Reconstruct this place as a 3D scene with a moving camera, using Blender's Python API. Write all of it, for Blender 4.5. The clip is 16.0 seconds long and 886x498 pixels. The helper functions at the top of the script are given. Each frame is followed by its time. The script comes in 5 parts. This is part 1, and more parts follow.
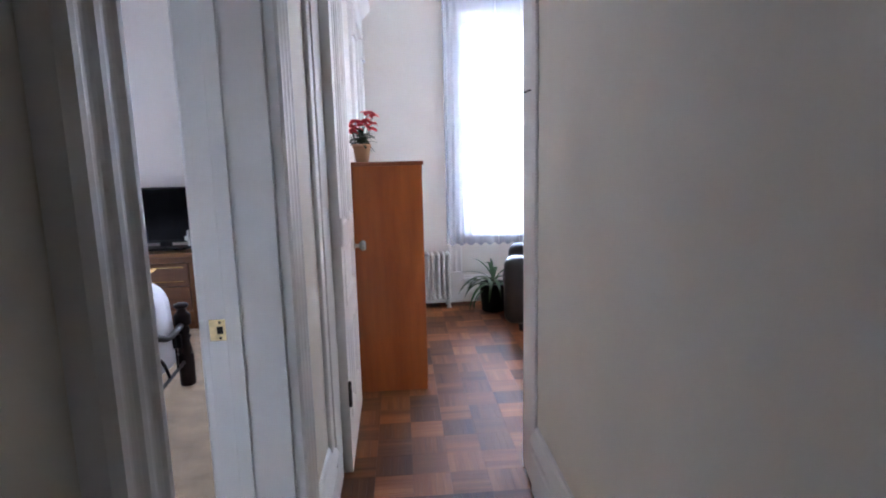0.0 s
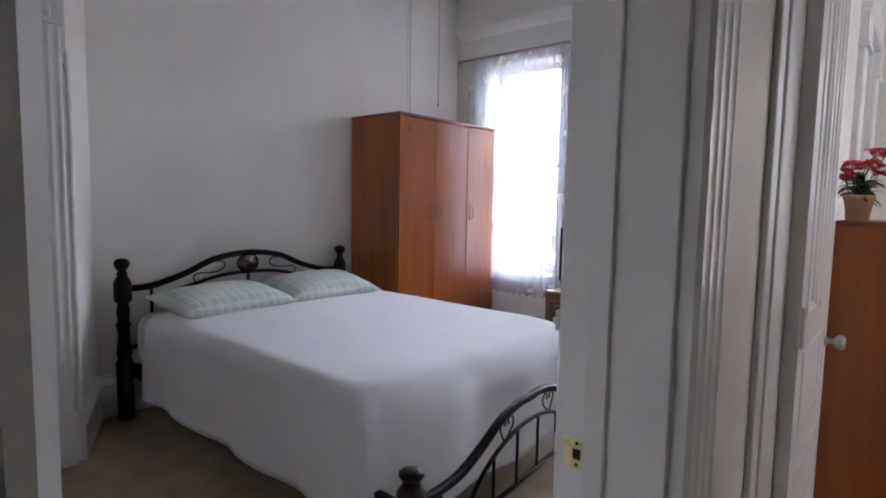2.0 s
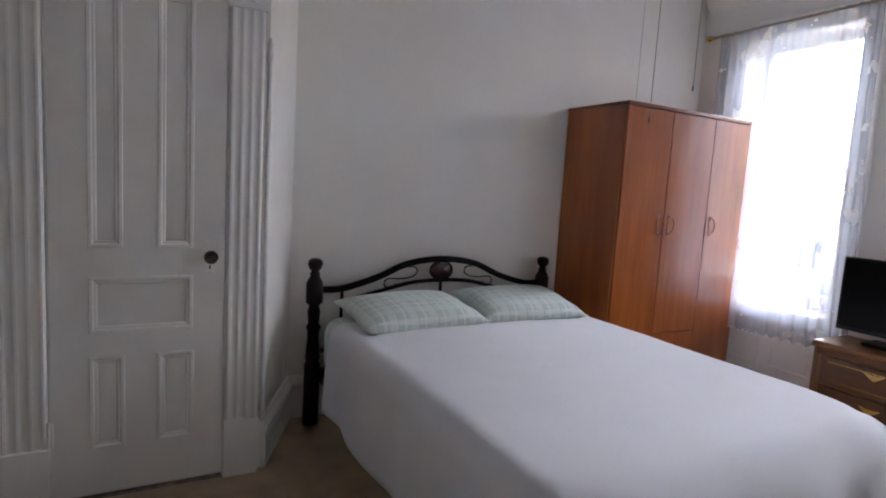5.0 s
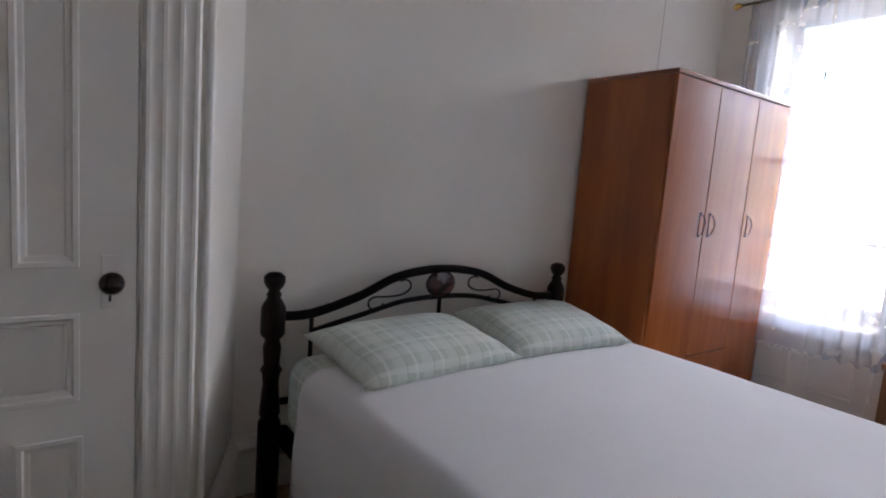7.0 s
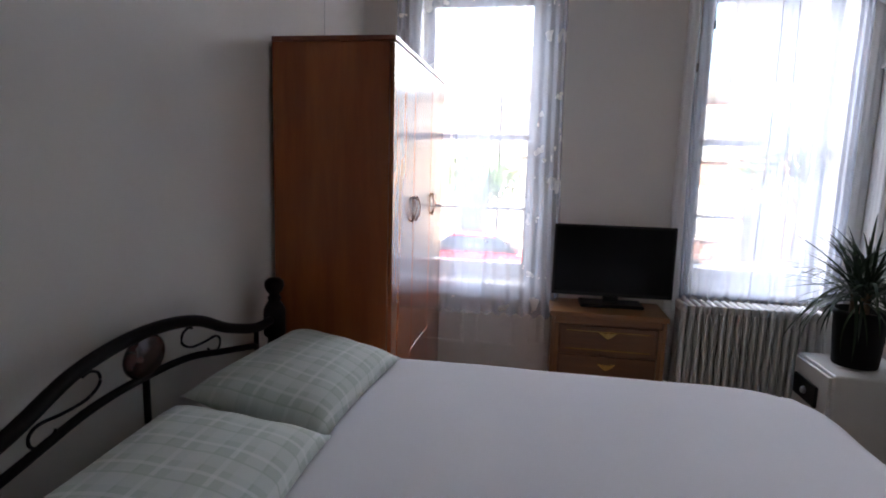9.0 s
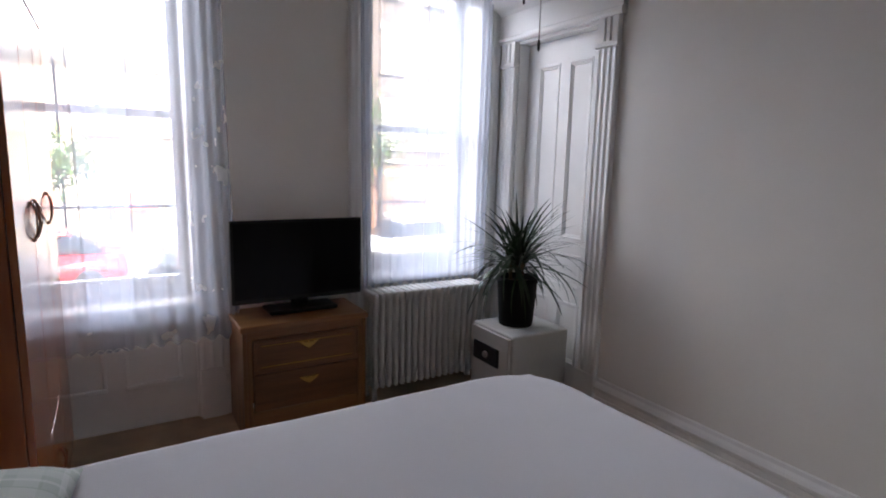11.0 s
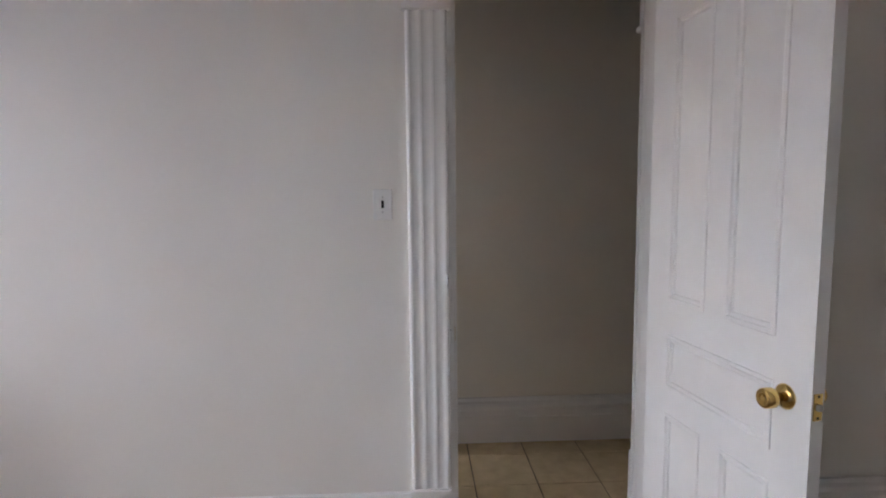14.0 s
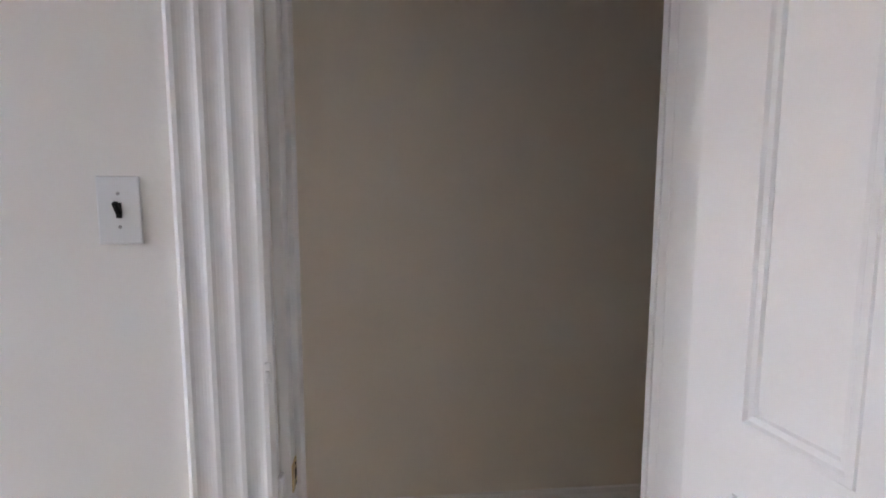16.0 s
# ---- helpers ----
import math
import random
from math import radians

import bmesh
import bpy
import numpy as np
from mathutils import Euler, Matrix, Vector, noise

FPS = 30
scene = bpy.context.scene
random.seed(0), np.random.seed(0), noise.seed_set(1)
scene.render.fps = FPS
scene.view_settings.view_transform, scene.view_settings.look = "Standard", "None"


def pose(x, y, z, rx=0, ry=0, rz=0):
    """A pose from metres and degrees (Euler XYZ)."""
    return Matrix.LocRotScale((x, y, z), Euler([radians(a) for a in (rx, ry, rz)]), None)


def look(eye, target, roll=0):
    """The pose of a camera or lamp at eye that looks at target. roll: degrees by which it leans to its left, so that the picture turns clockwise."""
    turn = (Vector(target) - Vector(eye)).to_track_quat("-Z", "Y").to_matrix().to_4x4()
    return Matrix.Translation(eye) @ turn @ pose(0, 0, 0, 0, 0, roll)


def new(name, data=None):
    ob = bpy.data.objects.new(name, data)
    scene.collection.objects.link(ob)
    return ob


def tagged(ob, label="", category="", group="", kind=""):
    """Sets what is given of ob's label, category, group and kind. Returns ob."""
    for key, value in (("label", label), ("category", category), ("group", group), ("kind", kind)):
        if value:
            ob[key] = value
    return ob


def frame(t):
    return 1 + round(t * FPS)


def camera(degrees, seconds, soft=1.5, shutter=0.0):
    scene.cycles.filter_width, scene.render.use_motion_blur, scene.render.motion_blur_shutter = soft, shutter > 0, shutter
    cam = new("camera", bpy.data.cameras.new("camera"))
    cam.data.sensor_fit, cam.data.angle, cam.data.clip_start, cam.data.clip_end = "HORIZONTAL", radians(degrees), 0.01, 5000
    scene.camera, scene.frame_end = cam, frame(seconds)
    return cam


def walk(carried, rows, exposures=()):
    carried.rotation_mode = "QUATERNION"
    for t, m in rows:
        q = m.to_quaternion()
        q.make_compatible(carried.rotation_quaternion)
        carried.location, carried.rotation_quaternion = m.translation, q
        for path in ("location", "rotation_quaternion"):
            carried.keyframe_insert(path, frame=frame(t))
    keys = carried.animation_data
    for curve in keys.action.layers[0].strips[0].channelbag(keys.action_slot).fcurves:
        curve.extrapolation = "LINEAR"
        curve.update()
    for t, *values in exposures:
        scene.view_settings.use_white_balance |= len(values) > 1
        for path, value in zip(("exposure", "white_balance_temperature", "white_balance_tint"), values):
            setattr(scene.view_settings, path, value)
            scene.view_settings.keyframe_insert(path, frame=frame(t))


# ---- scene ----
cam = camera(77.5, 16.0, soft=1.9)
PATH = [
    (0, (0.467, -0.08, 1.265), (0.611, 1.889, 0.946), -1.4),
    (0.5, (0.453, 0.016, 1.27), (0.453, 1.998, 1.001), -1.1),
    (1, (0.473, 0.154, 1.289), (0.1, 2.109, 1.095), -0.3),
    (1.5, (0.483, 0.264, 1.301), (-0.357, 2.069, 1.113), 0.3),
    (2, (0.447, 0.37, 1.309), (-0.855, 1.878, 1.134), 1.1),
    (2.5, (0.415, 0.452, 1.352), (-1.181, 1.642, 1.169), 1.0),
    (3, (0.384, 0.544, 1.375), (-1.413, 1.4, 1.176), 1.8),
    (3.5, (0.322, 0.613, 1.376), (-1.524, 1.356, 1.173), 2.0),
    (4, (0.207, 0.674, 1.368), (-1.593, 1.526, 1.181), 2.5),
    (4.2, (0.163, 0.683, 1.371), (-1.611, 1.586, 1.183), 2.9),
    (6.5, (-0.632, 0.815, 1.364), (-2.351, 1.806, 1.107), 4.1),
    (7, (-0.942, 0.833, 1.338), (-2.547, 2.001, 1.094), 4.5),
    (7.5, (-1.228, 0.871, 1.356), (-2.615, 2.292, 1.119), 4.7),
    (8, (-1.435, 0.877, 1.373), (-2.457, 2.579, 1.13), 2.8),
    (8.2, (-1.538, 0.881, 1.386), (-2.421, 2.656, 1.127), 2.5),
    (10.5, (-2.286, 1.382, 1.43), (-1.592, 3.232, 1.116), 1.0),
    (11, (-2.317, 1.507, 1.435), (-1.293, 3.196, 1.122), 1.5),
    (11.5, (-2.309, 1.556, 1.462), (-0.91, 2.952, 1.152), 1.3),
    (12, (-2.397, 1.628, 1.379), (-0.629, 2.532, 1.139), 1.3),
    (12.5, (-2.326, 1.57, 1.417), (-0.425, 2.147, 1.188), 0.8),
    (13, (-2.286, 1.544, 1.411), (-0.314, 1.823, 1.228), -0.1),
    (13.5, (-2.226, 1.443, 1.427), (-0.238, 1.526, 1.227), -0.3),
    (14, (-2.078, 1.351, 1.423), (-0.09, 1.263, 1.219), -0.6),
    (14.5, (-1.854, 1.246, 1.43), (0.13, 1.105, 1.223), -0.5),
    (15, (-1.583, 1.162, 1.399), (0.404, 1.034, 1.207), -0.8),
    (15.5, (-1.283, 1.11, 1.416), (0.697, 0.941, 1.19), -0.6),
    (16, (-0.982, 1.04, 1.43), (0.992, 0.833, 1.185), 0.1),
]
EXPO = [(0, 4.98, 5900, 16), (0.7, 4.28, 6100, 17), (1.5, 3.88, 6200, 17), (2, 4.25, 6550, 16), (3, 4.38, 6700, 15), (4, 4.28, 6800, 15), (6.5, 4.18, 7000, 16), (7, 4.08, 7050, 16), (7.5, 4.03, 7050, 16), (8, 3.48, 6950, 15), (10.5, 3.4, 7050, 17), (11, 3.24, 7150, 16), (11.5, 2.73, 7250, 15), (12, 3.57, 7200, 15), (12.5, 3.68, 7150, 16), (13.5, 4.23, 7100, 16), (14.5, 4.28, 7100, 17), (16, 4.63, 7100, 17)]
walk(cam, [(t, look(*p)) for t, *p in PATH], EXPO)

# ---- place ----
# world: daylight from the street side (+y); the sun stands behind the house
world = bpy.data.worlds.new("sky")
scene.world = world
world.use_nodes = True
wn = world.node_tree
sky = wn.nodes.new("ShaderNodeTexSky")
sky.sky_type, sky.sun_disc = "NISHITA", False
sky.sun_elevation, sky.sun_rotation = radians(42), radians(155)
wn.links.new(sky.outputs[0], wn.nodes["Background"].inputs[0])
wn.nodes["Background"].inputs[1].default_value = 0.15
sun = new("sun", bpy.data.lights.new("sun", "SUN"))
sun.data.energy, sun.data.angle, sun.data.color = 3.6, radians(0.5), (1.0, 0.95, 0.88)
sun.matrix_world = look((3, -9, 9), (0, 0, 0))


# added lamp panel, standing in for the open sky windows see above the roofs
sky_fill_lamp = new("sky_fill_lamp", bpy.data.lights.new("sky_fill_lamp", "AREA"))
sky_fill_lamp.data.shape, sky_fill_lamp.data.size, sky_fill_lamp.data.size_y = "RECTANGLE", 70.0, 18.0
sky_fill_lamp.data.energy, sky_fill_lamp.data.color = 8500.0, (0.84, 0.89, 1.0)
sky_fill_lamp.matrix_world = look((-6.0, 36.0, 14.5), (-2.0, 0, 2.0))


# ---- materials ----
def mat(name, color, rough=0.5, metal=0.0, var=0.06, scale=6.0, fine=0.0, fine_scale=200.0, coat=0.0, sheen=0.0, spec=0.5):
    """Paint-like base: a slow blotch of tone, a fine bump."""
    m = bpy.data.materials.new(name)
    m.use_nodes = True
    nt = m.node_tree
    b = nt.nodes["Principled BSDF"]
    b.inputs["Roughness"].default_value, b.inputs["Metallic"].default_value = rough, metal
    b.inputs["Coat Weight"].default_value, b.inputs["Coat Roughness"].default_value = coat, 0.08
    b.inputs["Sheen Weight"].default_value = sheen
    b.inputs["Specular IOR Level"].default_value = spec
    tc = nt.nodes.new("ShaderNodeTexCoord")
    n = nt.nodes.new("ShaderNodeTexNoise")
    n.inputs["Scale"].default_value, n.inputs["Detail"].default_value = scale, 6.0
    nt.links.new(tc.outputs["Object"], n.inputs["Vector"])
    ramp = nt.nodes.new("ShaderNodeValToRGB")
    lo, hi = 1 - var, 1 + var
    ramp.color_ramp.elements[0].color = (*[min(1, c * lo) for c in color], 1)
    ramp.color_ramp.elements[1].color = (*[min(1, c * hi) for c in color], 1)
    ramp.color_ramp.elements[0].position, ramp.color_ramp.elements[1].position = 0.3, 0.7
    nt.links.new(n.outputs["Fac"], ramp.inputs["Fac"])
    nt.links.new(ramp.outputs["Color"], b.inputs["Base Color"])
    if fine:
        n2 = nt.nodes.new("ShaderNodeTexNoise")
        n2.inputs["Scale"].default_value, n2.inputs["Detail"].default_value = fine_scale, 3.0
        nt.links.new(tc.outputs["Object"], n2.inputs["Vector"])
        bump = nt.nodes.new("ShaderNodeBump")
        bump.inputs["Strength"].default_value, bump.inputs["Distance"].default_value = fine, 0.004
        nt.links.new(n2.outputs["Fac"], bump.inputs["Height"])
        nt.links.new(bump.outputs["Normal"], b.inputs["Normal"])
    return m


def wood(name, dark, light, axis="Z", rings=9.0, stretch=14.0, rough=0.35, coat=0.0, vary=0.0):
    """Long grain along one axis."""
    m = bpy.data.materials.new(name)
    m.use_nodes = True
    nt = m.node_tree
    b = nt.nodes["Principled BSDF"]
    b.inputs["Roughness"].default_value = rough
    b.inputs["Coat Weight"].default_value, b.inputs["Coat Roughness"].default_value = coat, 0.1
    tc = nt.nodes.new("ShaderNodeTexCoord")
    mp = nt.nodes.new("ShaderNodeMapping")
    s = [stretch, stretch, stretch]
    s["XYZ".index(axis)] = 0.9
    mp.inputs["Scale"].default_value = s
    info = nt.nodes.new("ShaderNodeObjectInfo")
    add = nt.nodes.new("ShaderNodeVectorMath")
    sc = nt.nodes.new("ShaderNodeMath")
    sc.operation = "MULTIPLY"
    sc.inputs[1].default_value = 37.0
    nt.links.new(info.outputs["Random"], sc.inputs[0])
    nt.links.new(tc.outputs["Object"], add.inputs[0])
    nt.links.new(sc.outputs[0], add.inputs[1])
    nt.links.new(add.outputs[0], mp.inputs["Vector"])
    n = nt.nodes.new("ShaderNodeTexNoise")
    n.inputs["Scale"].default_value, n.inputs["Detail"].default_value, n.inputs["Distortion"].default_value = 1.0, 8.0, 0.6
    nt.links.new(mp.outputs[0], n.inputs["Vector"])
    n2 = nt.nodes.new("ShaderNodeTexNoise")
    n2.inputs["Scale"].default_value, n2.inputs["Detail"].default_value = rings, 4.0
    nt.links.new(mp.outputs[0], n2.inputs["Vector"])
    mix = nt.nodes.new("ShaderNodeMath")
    mix.operation = "MULTIPLY_ADD"
    mix.inputs[1].default_value, mix.inputs[2].default_value = 0.35, 0.0
    nt.links.new(n2.outputs["Fac"], mix.inputs[0])
    nt.links.new(n.outputs["Fac"], mix.inputs[2])
    ramp = nt.nodes.new("ShaderNodeValToRGB")
    ramp.color_ramp.elements[0].color, ramp.color_ramp.elements[1].color = (*dark, 1), (*light, 1)
    ramp.color_ramp.elements[0].position, ramp.color_ramp.elements[1].position = 0.45, 0.9
    nt.links.new(mix.outputs[0], ramp.inputs["Fac"])
    hsv = nt.nodes.new("ShaderNodeHueSaturation")
    rng_ = nt.nodes.new("ShaderNodeMapRange")
    rng_.inputs["To Min"].default_value, rng_.inputs["To Max"].default_value = 1 - vary, 1 + vary
    nt.links.new(info.outputs["Random"], rng_.inputs["Value"])
    nt.links.new(rng_.outputs[0], hsv.inputs["Value"])
    nt.links.new(ramp.outputs["Color"], hsv.inputs["Color"])
    nt.links.new(hsv.outputs["Color"], b.inputs["Base Color"])
    bump = nt.nodes.new("ShaderNodeBump")
    bump.inputs["Strength"].default_value, bump.inputs["Distance"].default_value = 0.04, 0.002
    nt.links.new(n2.outputs["Fac"], bump.inputs["Height"])
    nt.links.new(bump.outputs["Normal"], b.inputs["Normal"])
    return m


WALL = mat("wall_paint", (0.86, 0.832, 0.775), 0.62, var=0.025, scale=2.5, fine=0.10, fine_scale=60)
HALLWALL = mat("hall_paint", (0.85, 0.805, 0.715), 0.6, var=0.03, scale=2.5, fine=0.10, fine_scale=60)
CEIL = mat("ceiling_paint", (0.91, 0.90, 0.885), 0.8, var=0.02, fine=0.05)
TRIM = mat("gloss_trim_paint", (0.87, 0.86, 0.835), 0.36, var=0.03, scale=5, fine=0.05, fine_scale=25)
CARPET = mat("carpet", (0.48, 0.35, 0.22), 0.95, var=0.22, scale=7, fine=1.0, fine_scale=500, sheen=0.3, spec=0.1)
TILE = mat("ceramic_tile", (0.58, 0.45, 0.27), 0.25, var=0.12, scale=12, fine=0.03)
GROUT = mat("grout", (0.10, 0.08, 0.06), 0.9, var=0.2, scale=30)
CHERRY = wood("cherry_laminate", (0.25, 0.058, 0.013), (0.40, 0.115, 0.028), "Z", 5.0, 9.0, 0.30, 0.25)
CHERRY_GLOSS = wood("glossy_cherry_laminate", (0.25, 0.058, 0.013), (0.40, 0.115, 0.028), "Z", 5.0, 9.0, 0.22, 0.35)
CHERRY_TOP = wood("cherry_top_edge", (0.16, 0.038, 0.012), (0.25, 0.07, 0.02), "Y", 5.0, 9.0, 0.3, 0.25)
OAK = wood("oak_veneer", (0.14, 0.052, 0.014), (0.29, 0.128, 0.041), "X", 9.0, 16.0, 0.38, 0.1)
OAKV = wood("oak_veneer_upright", (0.14, 0.052, 0.014), (0.29, 0.128, 0.041), "Z", 9.0, 16.0, 0.38, 0.1)
PARQ = wood("parquet_oak", (0.10, 0.034, 0.012), (0.26, 0.10, 0.036), "X", 6.0, 16.0, 0.55, 0.0, vary=0.62)
PARQ.node_tree.nodes["Principled BSDF"].inputs["Specular IOR Level"].default_value = 0.22
OAKD = wood("dark_oak_veneer", (0.085, 0.028, 0.008), (0.20, 0.078, 0.024), "X", 9.0, 16.0, 0.36, 0.15)
BLACKMETAL = mat("black_metal", (0.009, 0.006, 0.006), 0.42, 0.0, var=0.2, fine=0.05, spec=0.12)
DARKWOOD = mat("dark_lacquered_wood", (0.012, 0.005, 0.005), 0.36, var=0.3, coat=0.04, spec=0.15)
MAHOG = mat("mahogany_lacquer", (0.045, 0.010, 0.008), 0.25, var=0.4, scale=20, coat=0.4)
COTTON = mat("white_cotton", (0.70, 0.695, 0.715), 0.9, var=0.02, scale=4, fine=0.25, fine_scale=350, sheen=0.2, spec=0.2)
BRASS = mat("polished_brass", (0.80, 0.55, 0.20), 0.16, 1.0, var=0.1)
OLD_BRASS = mat("worn_brass", (0.72, 0.58, 0.32), 0.42, 0.8, var=0.2, scale=60.0)
STEEL = mat("steel", (0.45, 0.44, 0.42), 0.35, 1.0)
BLACKPL = mat("black_plastic", (0.007, 0.007, 0.008), 0.35, var=0.2, spec=0.2)
SCREEN = mat("black_screen", (0.002, 0.002, 0.0035), 0.12, var=0.1, spec=0.08)
POT = mat("black_pot", (0.004, 0.004, 0.005), 0.7, var=0.3, spec=0.12)
SOIL = mat("soil", (0.03, 0.02, 0.014), 0.95, var=0.4, scale=60, fine=0.8, fine_scale=120)
RADP = mat("radiator_paint", (0.66, 0.65, 0.62), 0.38, var=0.07, scale=9, fine=0.15, fine_scale=60)
SAFEM = mat("grey_enamel", (0.58, 0.57, 0.53), 0.42, var=0.04, fine=0.06)
SWITCH = mat("white_plastic", (0.82, 0.82, 0.80), 0.35, var=0.02)
DARKHOLE = mat("dark_slot", (0.01, 0.01, 0.01), 0.8)
BROWNKNOB = mat("brown_porcelain", (0.018, 0.007, 0.005), 0.12, var=0.3, coat=0.5)
GREEN = mat("leaf_green", (0.018, 0.040, 0.014), 0.42, var=0.45, scale=9, spec=0.3)
GREEN2 = mat("light_leaf_green", (0.035, 0.085, 0.025), 0.6, var=0.4, scale=9)
CANE = mat("plant_cane", (0.16, 0.11, 0.06), 0.8, var=0.3, scale=40)
TERRA = mat("clay_pot", (0.52, 0.30, 0.17), 0.7, var=0.1, fine=0.1)
PETAL = mat("red_petal", (0.75, 0.045, 0.06), 0.55, var=0.25, scale=30)
LEATHER = mat("black_leather", (0.012, 0.011, 0.011), 0.36, var=0.3, scale=14, fine=0.35, fine_scale=90)
CHAIN = mat("bead_chain", (0.25, 0.22, 0.17), 0.4, 1.0)
CRYSTAL = mat("glass_knob", (0.42, 0.40, 0.35), 0.08, 0.0, var=0.1, coat=0.6)
# outside
ASPHALT = mat("asphalt", (0.05, 0.05, 0.052), 0.9, var=0.25, scale=1.5, fine=0.4, fine_scale=60)
CONCRETE = mat("concrete_paving", (0.36, 0.35, 0.33), 0.9, var=0.12, scale=1.2, fine=0.2)
BRICKR = mat("red_brick_front", (0.32, 0.18, 0.135), 0.85, var=0.2, scale=3, fine=0.3, fine_scale=40)
BRICKT = mat("tan_brick_front", (0.38, 0.31, 0.25), 0.85, var=0.16, scale=3, fine=0.3, fine_scale=40)
STONE = mat("pale_stone", (0.37, 0.34, 0.30), 0.85, var=0.1, scale=2)
ROOF = mat("roofing", (0.09, 0.085, 0.08), 0.9)
CARW = mat("white_car_paint", (0.75, 0.75, 0.76), 0.2, var=0.02, coat=0.8)
CARR = mat("red_car_paint", (0.45, 0.02, 0.02), 0.2, var=0.05, coat=0.8)
CARG = mat("grey_car_paint", (0.10, 0.105, 0.11), 0.25, 0.4, var=0.05, coat=0.8)
# pale grey stands in for sky glare washing out the far panes
PANEF = mat("glare_pale_pane", (0.26, 0.26, 0.27), 0.1, var=0.2, scale=1.5)
GLASSD = mat("dark_glass", (0.02, 0.024, 0.03), 0.06)
RUBBER = mat("rubber", (0.015, 0.015, 0.015), 0.85)
BARK = mat("bark", (0.075, 0.055, 0.04), 0.95, var=0.3, scale=20, fine=0.6, fine_scale=50)
FOLIAGE = mat("foliage", (0.06, 0.11, 0.03), 0.6, var=0.4, scale=2)
CANVAS = mat("red_canvas", (0.48, 0.10, 0.08), 0.8, var=0.1)
GREENCLOTH = mat("green_canvas", (0.05, 0.32, 0.17), 0.8, var=0.1)
# shade of the tall building put into its dark stone colour
SHADED_STONE = mat("shade_dark_stone", (0.115, 0.092, 0.078), 0.9, var=0.15, scale=1.5, fine=0.3, fine_scale=30)
BOARD = mat("brown_boards", (0.16, 0.085, 0.055), 0.8, var=0.2, scale=3)
PALE = mat("pale_band", (0.62, 0.58, 0.52), 0.8, var=0.1, scale=2)
IRON = mat("dark_iron", (0.03, 0.03, 0.03), 0.6)


def glass_mat():
    m = bpy.data.materials.new("window_glass")
    m.use_nodes = True
    nt = m.node_tree
    out = nt.nodes["Material Output"]
    nt.nodes.remove(nt.nodes["Principled BSDF"])
    tr, gl, mx, fr = (nt.nodes.new("ShaderNode" + k) for k in ("BsdfTransparent", "BsdfGlossy", "MixShader", "Fresnel"))
    tr.inputs[0].default_value = (0.95, 0.97, 0.97, 1)
    gl.inputs["Roughness"].default_value = 0.02
    nt.links.new(fr.outputs[0], mx.inputs[0])
    nt.links.new(tr.outputs[0], mx.inputs[1])
    nt.links.new(gl.outputs[0], mx.inputs[2])
    nt.links.new(mx.outputs[0], out.inputs[0])
    return m


GLASS = glass_mat()


def sheer_mat(name, lo, hi):
    """Thin voile: an open weave that lets part of the light straight through."""
    m = bpy.data.materials.new(name)
    m.use_nodes = True
    nt = m.node_tree
    out = nt.nodes["Material Output"]
    nt.nodes.remove(nt.nodes["Principled BSDF"])
    tr, tl, df, m1, m2 = (nt.nodes.new("ShaderNode" + k) for k in ("BsdfTransparent", "BsdfTranslucent", "BsdfDiffuse", "MixShader", "MixShader"))
    tl.inputs[0].default_value = (0.62, 0.70, 0.86, 1)
    df.inputs[0].default_value = (0.80, 0.83, 0.88, 1)
    tc, n, ma = nt.nodes.new("ShaderNodeTexCoord"), nt.nodes.new("ShaderNodeTexNoise"), nt.nodes.new("ShaderNodeMapRange")
    n.inputs["Scale"].default_value = 9.0
    ma.inputs["To Min"].default_value, ma.inputs["To Max"].default_value = lo, hi
    nt.links.new(tc.outputs["Object"], n.inputs["Vector"])
    nt.links.new(n.outputs["Fac"], ma.inputs["Value"])
    m1.inputs[0].default_value = 0.4
    nt.links.new(tl.outputs[0], m1.inputs[1])
    nt.links.new(df.outputs[0], m1.inputs[2])
    nt.links.new(ma.outputs[0], m2.inputs[0])
    nt.links.new(tr.outputs[0], m2.inputs[1])
    nt.links.new(m1.outputs[0], m2.inputs[2])
    nt.links.new(m2.outputs[0], out.inputs[0])
    return m


HEM = mat("hem_cotton", (0.62, 0.63, 0.66), 0.9, var=0.05)
SHEER = sheer_mat("sheer_voile", 0.28, 0.34)
SHEER_DENSE = sheer_mat("dense_sheer_voile", 0.46, 0.54)


